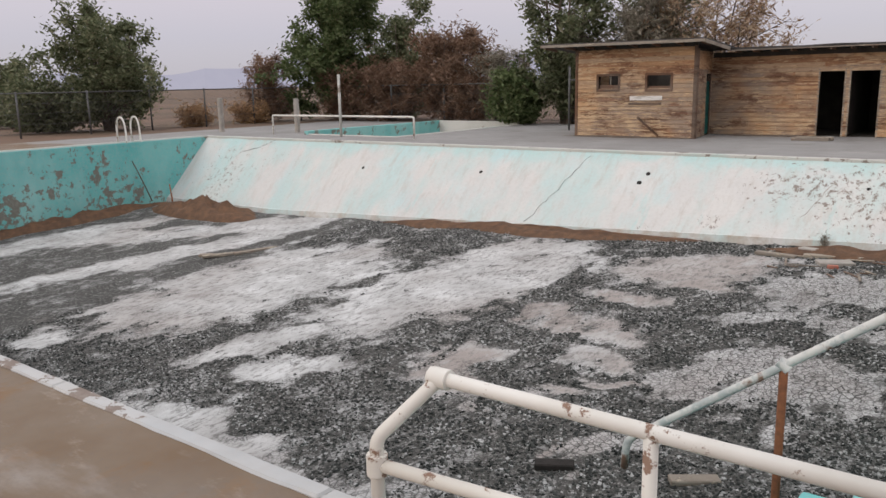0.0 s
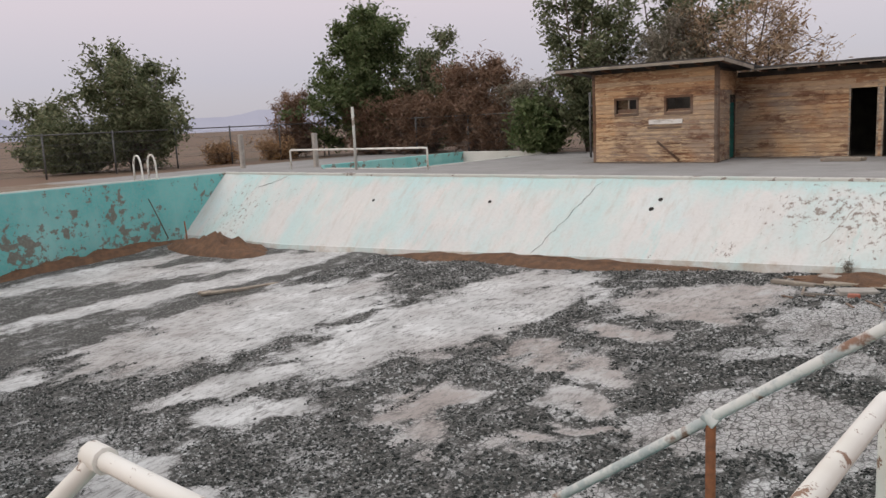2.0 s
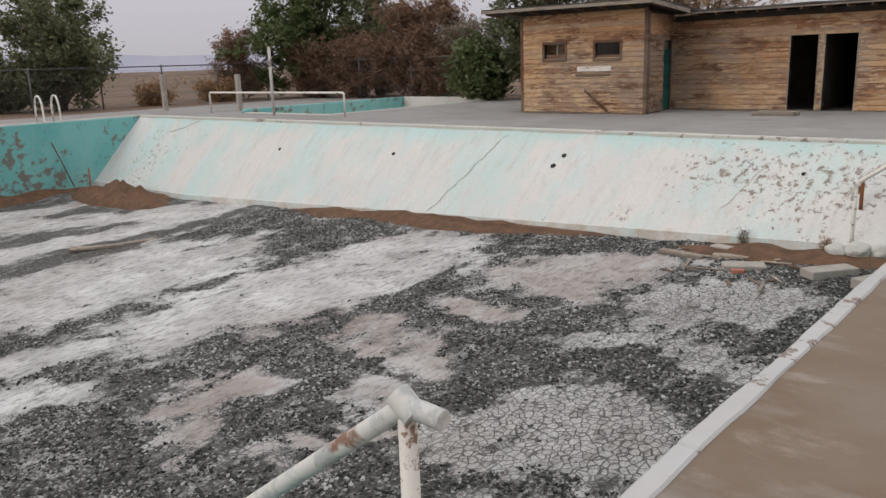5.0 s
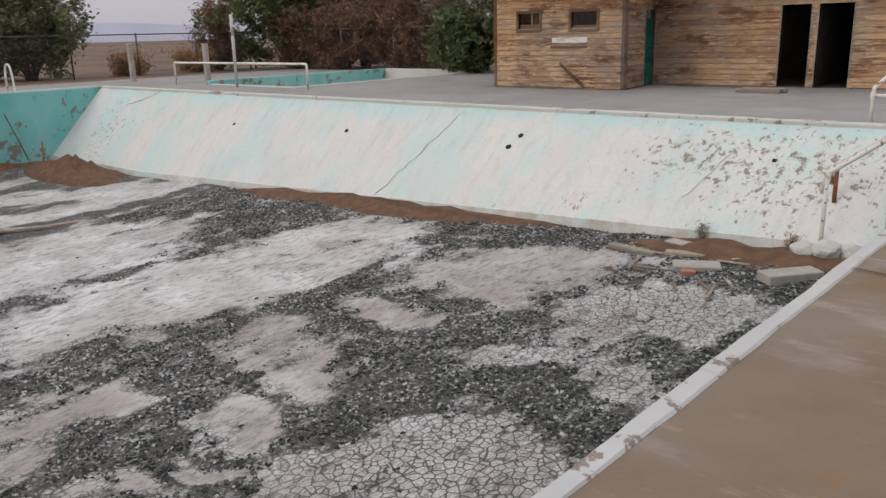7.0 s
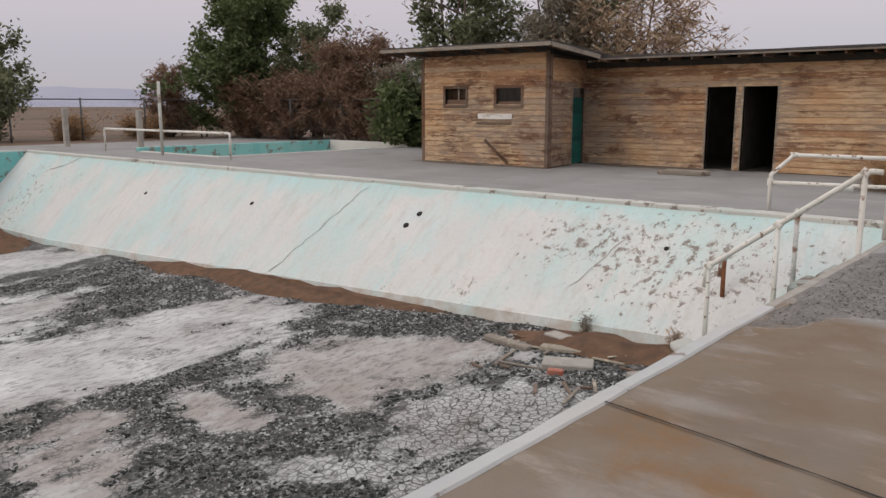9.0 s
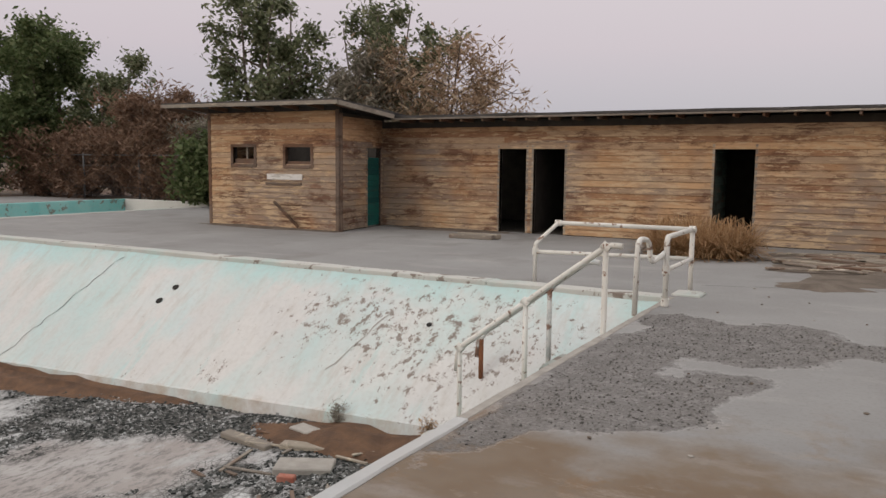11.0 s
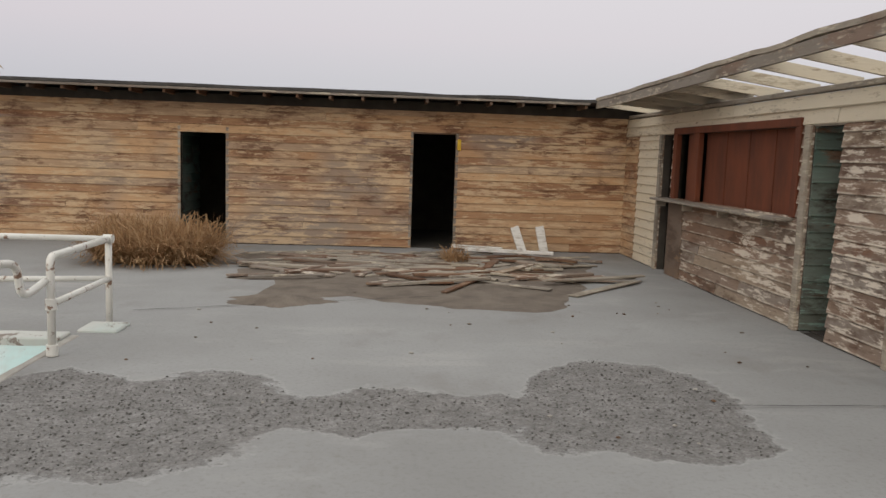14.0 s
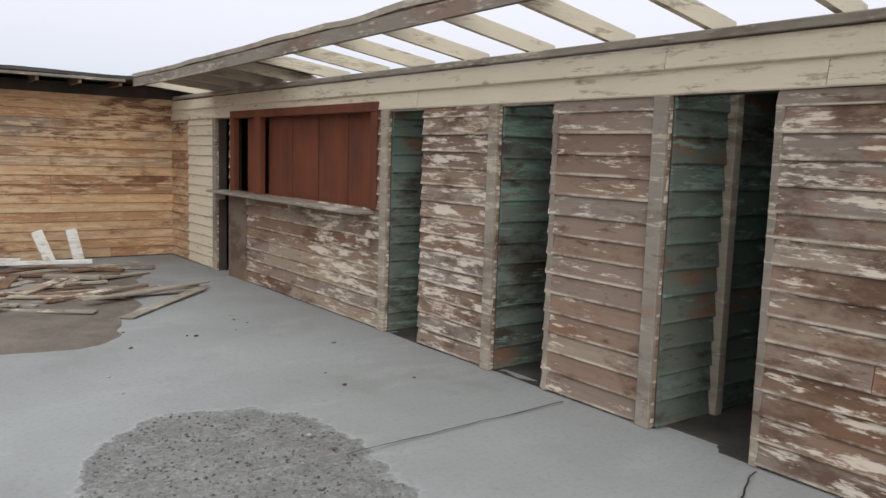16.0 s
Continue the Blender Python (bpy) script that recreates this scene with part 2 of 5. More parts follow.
def mud_material():
    k = Mat("dried_salt_crusted_mud", 0.9)
    wet, pink = k.attr("dark"), k.attr("pink")
    cell = k.cracks(11.0, k.coords((1, 1, 0)))
    fine = k.cracks(22.0, k.coords((1, 1, 0)))
    salt = k.mix(k.ramp(k.noise(1.2, 5), (0.35, 0.0), (0.65, 1.0)), (0.62, 0.62, 0.61), (0.40, 0.395, 0.385))
    c = k.mix(pink, salt, k.mix(k.noise(2.0, 5), (0.27, 0.235, 0.215), (0.40, 0.36, 0.335)))
    c = k.mix(k.ramp(k.noise(7, 7, k.coords((1.6, 0.7, 1)), 0.75), (0.49, 0.0), (0.62, 0.8)), c, (0.15, 0.142, 0.132))
    fleck = k.ramp(k.noise(16, 5, None, 0.75), (0.36, (0.035, 0.037, 0.034)), (0.54, (0.10, 0.097, 0.09)), (0.66, (0.42, 0.41, 0.39)))
    edge = k.math("ADD", wet, k.math("MULTIPLY", k.math("SUBTRACT", k.noise(2.4, 9, k.coords((1.3, 0.7, 1)), 0.78), 0.5), 2.0))
    c = k.mix(k.ramp(edge, (0.42, 0.0), (0.60, 1.0)), c, fleck)
    bloom = k.math("ADD", k.noise(1.7, 9, k.coords((1.2, 0.8, 1)), 0.78), k.math("MULTIPLY", k.noise(0.45, 3), 0.35))
    c = k.mix(k.ramp(bloom, (0.69, 0.0), (0.80, 0.75)), c, (0.47, 0.465, 0.455))
    c = k.mix(k.ramp(k.noise(0.9, 8, k.coords((1.5, 0.7, 1)), 0.75), (0.57, 0.0), (0.70, 0.65)), c, (0.22, 0.20, 0.185))
    near = k.ramp(k.math("ADD", wet, k.math("MULTIPLY", k.noise(0.8, 3), 0.5)), (0.38, 0.0), (0.62, 1.0))
    near = k.math("MAXIMUM", k.math("MULTIPLY", near, 0.8), k.attr("cell"))
    line = k.math("MULTIPLY", k.ramp(cell, (0.025, 1.0), (0.075, 0.0)), near)
    c = k.mix(k.math("MULTIPLY", line, 0.85), c, (0.05, 0.048, 0.043))
    c = k.mix(k.math("MULTIPLY", k.ramp(fine, (0.02, 1.0), (0.08, 0.0)), k.math("MULTIPLY", near, 0.55)), c, (0.07, 0.065, 0.06))
    h = k.math("ADD", k.math("MULTIPLY", k.noise(22, 5), 0.6), k.math("MULTIPLY", line, -1.0))
    return k.done(c, h, 0.7, 0.02)


MUD = mud_material()


def flake_material():
    k = Mat("curled_mud_flakes", 0.9)
    zone = k.ramp(k.noise(1.3, 5, k.coords((1.2, 0.8, 1)), 0.7), (0.42, 0.0), (0.66, 0.42))
    v = k.math("ADD", k.math("MULTIPLY", k.island(), 0.9), zone)
    c = k.ramp(v, (0.0, (0.018, 0.021, 0.020)), (0.5, (0.045, 0.048, 0.045)), (0.82, (0.12, 0.12, 0.112)), (0.97, (0.40, 0.40, 0.39)))
    return k.done(c, k.noise(60, 3), 0.3, 0.004)


FLAKE = flake_material()


def plain(name, a, b, scale, rough=0.9, metal=0.0, bump=0.3, depth=0.01):
    k = Mat(name, rough, metal)
    c = k.mix(k.ramp(k.noise(scale, 6), (0.35, 0.0), (0.65, 1.0)), a, b)
    return k.done(c, k.noise(scale * 6, 4), bump, depth)


def leaf_material(name, a, b, c):
    k = Mat(name, 0.7)
    col = k.ramp(k.island(), (0.0, a), (0.5, b), (1.0, c))
    thin, both = k.n.new("ShaderNodeBsdfTranslucent"), k.n.new("ShaderNodeMixShader")
    both.inputs[0].default_value = 0.4
    k.l.new(col, thin.inputs[0])
    k.l.new(k.b.outputs[0], both.inputs[1])
    k.l.new(thin.outputs[0], both.inputs[2])
    k.l.new(both.outputs[0], k.n["Material Output"].inputs[0])
    return k.done(col)


DIRT = plain("reddish_brown_dirt", (0.17, 0.095, 0.055), (0.10, 0.06, 0.04), 4, bump=0.8, depth=0.03)
DESERT = plain("dry_desert_scrub_ground", (0.19, 0.12, 0.085), (0.115, 0.09, 0.062), 0.12, bump=0.3)
BARK = plain("grey_brown_bark", (0.10, 0.075, 0.055), (0.17, 0.135, 0.11), 9)
LEAF_GREEN = leaf_material("dusty_green_leaves", (0.066, 0.094, 0.037), (0.121, 0.160, 0.064), (0.198, 0.220, 0.110))
LEAF_DARK = leaf_material("dark_olive_leaves", (0.090, 0.107, 0.057), (0.156, 0.177, 0.094), (0.263, 0.263, 0.163))
LEAF_RED = leaf_material("withered_red_brown_twigs", (0.149, 0.088, 0.057), (0.242, 0.149, 0.099), (0.330, 0.220, 0.160))
LEAF_GREY = leaf_material("grey_green_twigs", (0.172, 0.161, 0.115), (0.276, 0.247, 0.190), (0.380, 0.328, 0.270))
LEAF_BROWN = leaf_material("dry_brown_leaves", (0.252, 0.160, 0.101), (0.386, 0.269, 0.176), (0.504, 0.403, 0.277))
LEAF_STRAW = leaf_material("dry_straw_strands", (0.26, 0.15, 0.075), (0.42, 0.26, 0.135), (0.52, 0.35, 0.20))
CONCRETE = plain("bare_concrete", (0.30, 0.275, 0.245), (0.40, 0.37, 0.33), 5)
GALV = plain("dull_galvanised_steel", (0.15, 0.15, 0.15), (0.10, 0.098, 0.095), 8, 0.6, 0.3, 0.1)
ROOFING = plain("black_roofing_felt", (0.05, 0.047, 0.045), (0.09, 0.083, 0.078), 3, bump=0.5)
# Near-black boards: the gloom of the unlit rooms is put into the colour.
DARKROOM = plain("unlit_room_dark_boards", (0.045, 0.038, 0.032), (0.07, 0.06, 0.05), 3)
BLACK = plain("dark_recess", (0.02, 0.018, 0.016), (0.035, 0.03, 0.027), 10)
BRICKRED = plain("faded_red_brick", (0.35, 0.11, 0.075), (0.42, 0.2, 0.15), 12)
YELLOW = plain("yellow_plastic", (0.65, 0.42, 0.04), (0.55, 0.33, 0.03), 12, 0.5)


def pipe_paint():
    k = Mat("chipped_white_pipe_paint", 0.55)
    v = k.noise(9, 6, None, 0.7)
    c = k.mix(k.ramp(k.noise(2, 3), (0.35, 0.0), (0.7, 1.0)), (0.74, 0.72, 0.67), (0.62, 0.59, 0.53))
    c = k.mix(k.ramp(v, (0.575, 0.0), (0.61, 0.9)), c, (0.20, 0.10, 0.055))
    return k.done(c, v, 0.2, 0.004)


def pipe_rust():
    k = Mat("pipe_with_rust_and_flaking_paint", 0.7)
    v = k.noise(6, 6, None, 0.7)
    c = k.mix(k.ramp(v, (0.42, 0.0), (0.52, 1.0)), (0.42, 0.44, 0.43), (0.60, 0.59, 0.56))
    c = k.mix(k.ramp(k.noise(4, 5), (0.55, 0.0), (0.62, 0.9)), c, (0.19, 0.085, 0.045))
    return k.done(c, v, 0.3, 0.005)


PIPE, PIPEGREY = pipe_paint(), pipe_rust()
RUST = plain("flaky_orange_rust", (0.26, 0.105, 0.05), (0.15, 0.065, 0.035), 14)


# ---- building helpers ----
def link(name, me, mat, parent=None, label=""):
    if mat is not None and not me.materials:
        me.materials.append(mat)
    ob = new(name, me)
    if parent is not None:
        ob.parent = parent
    if label:
        ob["label"] = label
    return ob


def part(name, bm, mat, parent=None, label=""):
    me = bpy.data.meshes.new(name)
    bmesh.ops.recalc_face_normals(bm, faces=bm.faces)
    bm.to_mesh(me)
    bm.free()
    return link(name, me, mat, parent, label)


def thing(name, label, category, group="", at=(0, 0, 0)):
    ob = new(name)
    ob.location = at
    return tagged(ob, label, category, group)


def setting(ob, label="", category=""):
    return tagged(ob, label, category, kind="structure")


def box(bm, lo, hi, bevel=0.0):
    r = bmesh.ops.create_cube(bm, size=1.0, matrix=Matrix.Translation([(a + b) / 2 for a, b in zip(lo, hi)]) @ Matrix.Diagonal([b - a for a, b in zip(lo, hi)] + [1]))
    if bevel:
        es = list({e for v in r["verts"] for e in v.link_edges})
        bmesh.ops.bevel(bm, geom=es, offset=bevel, segments=1, affect="EDGES")
    return bm


def boxes(*pairs, bevel=0.0):
    bm = bmesh.new()
    for lo, hi in pairs:
        box(bm, lo, hi, bevel)
    return bm


def tube(bm, pts, r0, r1=None, sides=10, cap=True):
    """A pipe or limb through pts, from radius r0 to r1."""
    r1 = r0 if r1 is None else r1
    pts = [Vector(p) for p in pts]
    rings = []
    side = None
    for i, p in enumerate(pts):
        d = (pts[min(i + 1, len(pts) - 1)] - pts[max(i - 1, 0)]).normalized()
        if side is None:
            side = d.cross(Vector((0.31, 0.17, 0.93))).normalized()
        side = (side - d * side.dot(d)).normalized()
        up = d.cross(side)
        r = r0 + (r1 - r0) * i / max(1, len(pts) - 1)
        rings.append([bm.verts.new(p + (side * math.cos(a) + up * math.sin(a)) * r) for a in (2 * math.pi * k / sides for k in range(sides))])
    for a, b in zip(rings, rings[1:]):
        for k in range(sides):
            f = bm.faces.new((a[k], a[(k + 1) % sides], b[(k + 1) % sides], b[k]))
            f.smooth = True
    if cap:
        bm.faces.new(rings[0][::-1])
        bm.faces.new(rings[-1])
    return bm


def bend(pts, r=0.08, n=4):
    """The same path with its corners rounded."""
    pts = [Vector(p) for p in pts]
    out = [pts[0]]
    for a, b, c in zip(pts, pts[1:], pts[2:]):
        u, v = (a - b), (c - b)
        k = min(r, u.length * 0.45, v.length * 0.45)
        p, q = b + u.normalized() * k, b + v.normalized() * k
        out += [(p * (1 - s) ** 2 + b * 2 * s * (1 - s) + q * s * s) for s in (j / n for j in range(n + 1))]
    return out + [pts[-1]]


def pipe(name, pts, r, mat, parent, label="", round_by=0.08):
    return part(name, tube(bmesh.new(), bend(pts, round_by), r), mat, parent, label)


def collar(name, p, d, r, mat, parent):
    p, d = Vector(p), Vector(d).normalized()
    return part(name, tube(bmesh.new(), [p - d * 0.045, p - d * 0.04, p + d * 0.04, p + d * 0.045], r), mat, parent)


def blob_field(x, y, blobs):
    return sum(w * math.exp(-((x - bx) / rx) ** 2 - ((y - by) / ry) ** 2) for bx, by, rx, ry, w in blobs)


def sheet(name, xs, ys, z_of, mat, attrs=None, hole=None):
    """A sheet over the lines xs and ys, with named values at its vertices and cells left out where hole says so."""
    nx = len(xs)
    verts = [(x, y, z_of(x, y)) for y in ys for x in xs]
    faces = [(j * nx + i, j * nx + i + 1, (j + 1) * nx + i + 1, (j + 1) * nx + i) for j in range(len(ys) - 1) for i in range(nx - 1)
             if hole is None or not hole((xs[i] + xs[i + 1]) / 2, (ys[j] + ys[j + 1]) / 2)]
    me = bpy.data.meshes.new(name)
    me.from_pydata(verts, [], faces)
    for key, fn in (attrs or {}).items():
        at = me.attributes.new(key, "FLOAT", "POINT")
        at.data.foreach_set("value", [fn(v[0], v[1]) for v in verts])
    me.polygons.foreach_set("use_smooth", [True] * len(me.polygons))
    return link(name, me, mat)


def lines(stops, step):
    """Grid lines from stop to stop, no further apart than step."""
    out = []
    for a, b in zip(stops, stops[1:]):
        n = max(1, math.ceil((b - a) / step))
        out += [a + (b - a) * i / n for i in range(n)]
    return out + [stops[-1]]


def fbm(x, y, s, seed=0.0):
    return noise.fractal((x * s, y * s, seed), 1.0, 2.0, 4)


def oval(x, y, patches):
    """1 well inside a patch, 0.5 on its outline, 0 outside."""
    best = 0.0
    for cx, cy, a, b, turn in patches:
        c, n = math.cos(math.radians(turn)), math.sin(math.radians(turn))
        u, v = ((x - cx) * c + (y - cy) * n) / a, ((y - cy) * c - (x - cx) * n) / b
        d = (abs(u) ** 2.6 + abs(v) ** 2.6) ** (1 / 2.6)
        best = max(best, min(1.0, max(0.0, 0.5 + (1 - d) * min(2.2, 1.6 * b + 0.5))))
    return best


# ---- plan ----
PX0, PX1, PY0, PY1 = -26.05, 0.20, 0.86, 17.66      # the pool's rim
TOE = 15.70                                          # foot of the sloped end
WX0, WX1, WY0, WY1 = -22.6, -18.3, 20.1, 28.2        # wading pool
FACE, BOXF, BX0, BX1, WING = 25.09, 22.82, -12.65, -8.56, 7.24


def floor_z(x, y=15.7):
    """The pool bottom falls towards its deep corner."""
    return -1.8 + 0.04 * max(x, -20) + 0.06 * (y - 10)


def in_pool(x, y):
    return PX0 < x < PX1 and PY0 < y < PY1


def in_wade(x, y):
    return WX0 < x < WX1 and WY0 < y < WY1


# ---- ground and deck ----
# spalled patches of the deck: x, y, half-axes, turn
ROUGH = [(4.65, 16.15, 1.05, 0.80, 75), (3.0, 15.9, 1.0, 0.42, 8), (1.45, 15.75, 1.0, 0.85, 60), (0.66, 14.9, 1.5, 0.46, 80), (1.15, 13.5, 0.95, 0.42, 62), (0.9, 12.9, 0.75, 0.2, 25), (0.46, 12.9, 1.1, 0.22, 84), (0.7, 16.3, 0.5, 0.4, 0)]


def deck_rough(x, y):
    return oval(x + 0.24 * fbm(x, y, 1.2, 4), y + 0.24 * fbm(x, y, 1.2, 8), ROUGH) if x > -0.5 and 11 < y < 18.5 else 0.0


def deck_tan(x, y):
    return max(0.0, min(1.0, (15.4 - y) / 4.5)) * 0.85


def deck_z(x, y):
    edge = min(abs(x - PX1), abs(y - PY1), abs(y - PY0))
    return 0.006 * fbm(x, y, 0.8) * min(1, edge / 0.4) - 0.012 * max(0, min(1, deck_rough(x, y))) * (1 if edge > 0.15 else 0)


deck = sheet("pavement", lines([-30, PX0, WX0, WX1, PX1, 12.0], 0.25)[:-48] + lines([PX1, 6.0, 12.0], 0.12)[1:], lines([-7, PY0, PY1, WY0, WY1, 29.2], 0.22), deck_z, DECK,
             {"rough": deck_rough, "tan": deck_tan}, lambda x, y: in_pool(x, y) or in_wade(x, y))
setting(deck, "weathered grey concrete pool deck with rough patches", "pavement")


def ground_z(x, y):
    far = max(0, math.hypot(x + 8, y - 12) - 60)
    return -0.06 + 0.05 * fbm(x, y, 0.15) - 0.0006 * min(far, 3000)


G = [-4000, -1500, -600, -250, -120, -70, -50, -40, -30, 12, 30, 60, 120, 300, 900, 3000]
GY = [-3000, -900, -300, -120, -60, -30, -7, 29.2, 40, 55, 80, 120, 200, 400, 900, 2000, 4000]
ground = sheet("ground", G, GY, ground_z, DESERT, None, lambda x, y: -30 < x < 12 and -7 < y < 29.2)
setting(ground, "dry brown desert plain", "ground")


def mountains():
    k = Mat("far_mountains_haze_glow", 1.0)
    # Air haze is put in as a blue-grey glow on near-black ridges.
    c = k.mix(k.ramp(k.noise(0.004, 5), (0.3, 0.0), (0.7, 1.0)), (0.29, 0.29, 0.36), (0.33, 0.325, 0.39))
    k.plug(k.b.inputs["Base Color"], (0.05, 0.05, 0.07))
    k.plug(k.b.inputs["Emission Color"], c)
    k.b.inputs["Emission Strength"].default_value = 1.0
    verts, faces, n = [], [], 160
    for i in range(n + 1):
        a = math.radians(20 + 175 * i / n)
        r = 3400
        h = 60 + 90 * max(0, noise.fractal((i * 0.09, 3.1, 0), 1.0, 2.0, 5) + 0.35) + 60 * max(0, noise.fractal((i * 0.03, 8.7, 0), 1.0, 2.0, 3))
        verts += [(r * math.cos(a), r * math.sin(a), -30), (r * 1.05 * math.cos(a), r * 1.05 * math.sin(a), h)]
    faces = [(2 * i, 2 * i + 2, 2 * i + 3, 2 * i + 1) for i in range(n)]
    me = bpy.data.meshes.new("backdrop")
    me.from_pydata(verts, [], faces)
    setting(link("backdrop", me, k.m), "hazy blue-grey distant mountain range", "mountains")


mountains()

# ---- the empty pool ----
# dry crusts of salt on the dark mud: x, y, long and short half-axis, turn in degrees
PALE = [(-19.9, 13.1, 5.0, 1.0, 42), (-18.1, 10.8, 4.9, 0.85, 72), (-13.4, 9.5, 3.7, 2.3, 81), (-9.0, 11.3, 3.7, 1.75, 80), (-10.0, 6.8, 1.3, 0.5, 61),
        (-8.6, 6.2, 0.8, 0.48, 49), (-14.3, 5.2, 0.65, 0.48, 151), (-7.9, 4.1, 2.5, 0.4, 176), (-23.6, 10.5, 3.2, 0.9, 80)]
CLAY = [(-6.6, 7.3, 0.75, 0.5, 85), (-5.9, 6.8, 0.55, 0.3, 131), (-5.6, 9.7, 1.55, 0.5, 166), (-5.5, 11.3, 0.95, 0.43, 166), (-5.0, 13.5, 1.6, 0.9, 32),
        (-4.2, 14.4, 0.8, 0.45, 24), (-4.6, 12.4, 0.63, 0.41, 11), (-4.7, 8.4, 0.6, 0.3, 16), (-4.15, 7.75, 0.26, 0.17, 14), (-4.5, 7.1, 0.38, 0.22, 10), (-4.1, 5.95, 0.25, 0.17, 114)]
CRISP = [(-2.7, 8.7, 1.3, 0.6, 34), (-2.1, 8.9, 1.2, 0.85, 150), (-2.6, 11.1, 1.15, 0.33, 10), (-2.5, 12.8, 1.25, 0.85, 45), (-3.5, 6.0, 0.45, 0.3, 48), (-1.0, 10.9, 0.8, 0.4, 20)]


def warped(x, y):
    return x + 0.42 * fbm(x, y, 0.9, 3) + 0.2 * fbm(x, y, 3.0, 31), y + 0.42 * fbm(x, y, 0.9, 9) + 0.2 * fbm(x, y, 3.0, 37)


def mud_dark(x, y):
    wx, wy = warped(x, y)
    pale = max(oval(wx, wy, PALE), oval(wx, wy, CLAY), 0.85 * oval(wx, wy, CRISP))
    joint = 0.42 * math.exp(-((x + 6.95 + 0.05 * (y - 10) + 0.05 * fbm(x, y, 1.0, 2)) / 0.11) ** 2) + 0.5 * math.exp(-((x + 15.9 + 0.1 * (y - 10)) / 0.25) ** 2)
    return max(0.0, min(1.0, 1.0 - 0.95 * pale + joint + 0.42 * fbm(x * 1.5, y, 1.3, 13) + 0.30 * fbm(x * 1.6, y * 0.8, 0.45, 5) + 0.30 * fbm(x * 1.4, y, 3.2, 41) - 0.06))


def mud_pink(x, y):
    return max(0.0, min(1.0, 0.15 + 0.8 * fbm(x, y, 0.25, 20) + 0.9 * oval(*warped(x, y), CLAY)))


pool_floor = sheet("floor_pool", lines([PX0, -11, PX1], 0.12), lines([PY0, TOE], 0.12), lambda x, y: floor_z(x, y) + 0.035 * fbm(x, y, 0.7) + 0.03 * max(0, mud_dark(x, y) - 0.5), MUD,
                   {"dark": mud_dark, "pink": mud_pink, "cell": lambda x, y: oval(*warped(x, y), CRISP)})
setting(pool_floor, "drained pool bottom of cracked mud and white salt", "pool floor")


def flakes(count):
    """Loose curled chips over the dark mud."""
    rng = np.random.default_rng(4)
    vs, fs = [], []
    tries = 0
    while len(fs) < count * 5 and tries < count * 12:
        tries += 1
        u = rng.random()
        x, y = PX1 - 0.1 - 15.5 * u ** 1.5, PY0 + 0.1 + (TOE - PY0 - 0.2) * rng.random()
        d = mud_dark(x, y) + 0.5 * fbm(x * 1.5, y, 2.6, 7) + 0.3 * fbm(x, y, 7.0, 17)
        if d < 0.52 + 0.22 * rng.random():
            continue
        s, a, z = 0.009 + 0.019 * rng.random() ** 2, rng.random() * 6.28, floor_z(x, y) + 0.035 * fbm(x, y, 0.7) + 0.03 * max(0, mud_dark(x, y) - 0.5)
        b = len(vs)
        tx, ty = rng.normal(0, 0.35), rng.normal(0, 0.35)
        for top in (0, 1):
            for q in range(4):
                rr = s * (0.7 + 0.6 * rng.random()) * (1 if top else 1.1)
                dx, dy = rr * math.cos(a + q * 1.5708), rr * math.sin(a + q * 1.5708)
                vs.append((x + dx, y + dy, z - 0.004 + (0.006 + 0.28 * s + dx * tx + dy * ty if top else 0)))
        fs.append((b + 4, b + 5, b + 6, b + 7))
        fs += [(b + q, b + (q + 1) % 4, b + 4 + (q + 1) % 4, b + 4 + q) for q in range(4)]
    me = bpy.data.meshes.new("mud_flakes")
    me.from_pydata(vs, [], fs)
    tagged(link("mud_flakes", me, FLAKE), "curled dark flakes of dried mud on the pool bottom", "mud", kind="stuff")


flakes(95000)


def pool_wall(name, a, b, top, mat, label, drop=0.3, back=0.22):
    """An upright wall with thickness from a to b, under its coping, down past the sloping floor."""
    (x0, y0), (x1, y1) = a, b
    n = 12
    d = Vector((x1 - x0, y1 - y0, 0)).normalized()
    o = Vector((d.y, -d.x, 0)) * back
    bm = bmesh.new()
    ring = []
    for i in range(n + 1):
        x, y = x0 + (x1 - x0) * i / n, y0 + (y1 - y0) * i / n
        lo = floor_z(x, y) - drop
        ring.append([bm.verts.new(p) for p in ((x, y, lo), (x, y, top), (x + o.x, y + o.y, top), (x + o.x, y + o.y, lo))])
    for p, q in zip(ring, ring[1:]):
        for k in range(4):
            bm.faces.new((p[k], q[k], q[(k + 1) % 4], p[(k + 1) % 4]))
    bm.faces.new(ring[0])
    bm.faces.new(ring[-1][::-1])
    return setting(part(name, bm, mat), label, "pool wall")


pool_wall("wall_pool_west", (PX0, PY1 + 0.2), (PX0, PY0), -0.012, TURQ, "turquoise painted pool wall with flaking spots", back=-0.22)
pool_wall("wall_pool_south", (PX0, PY0), (PX1, PY0), -0.012, TURQ, "turquoise painted pool wall", back=0.22)
pool_wall("wall_pool_east", (PX1, PY0), (PX1, PY1 + 0.2), -0.012, TURQ, "faded turquoise pool wall under white coping", back=0.22)


CHIPPED = [(-2.0, 16.7, 2.6, 1.4, 1.0), (-4.4, 17.0, 1.3, 0.5, 0.7), (-23.5, 16.5, 1.8, 1.4, 0.85), (-5.6, 15.9, 0.3, 0.45, 0.9), (-7.0, 15.7, 0.5, 0.3, 0.7), (-20.5, 17.2, 1.5, 0.4, 0.5)]


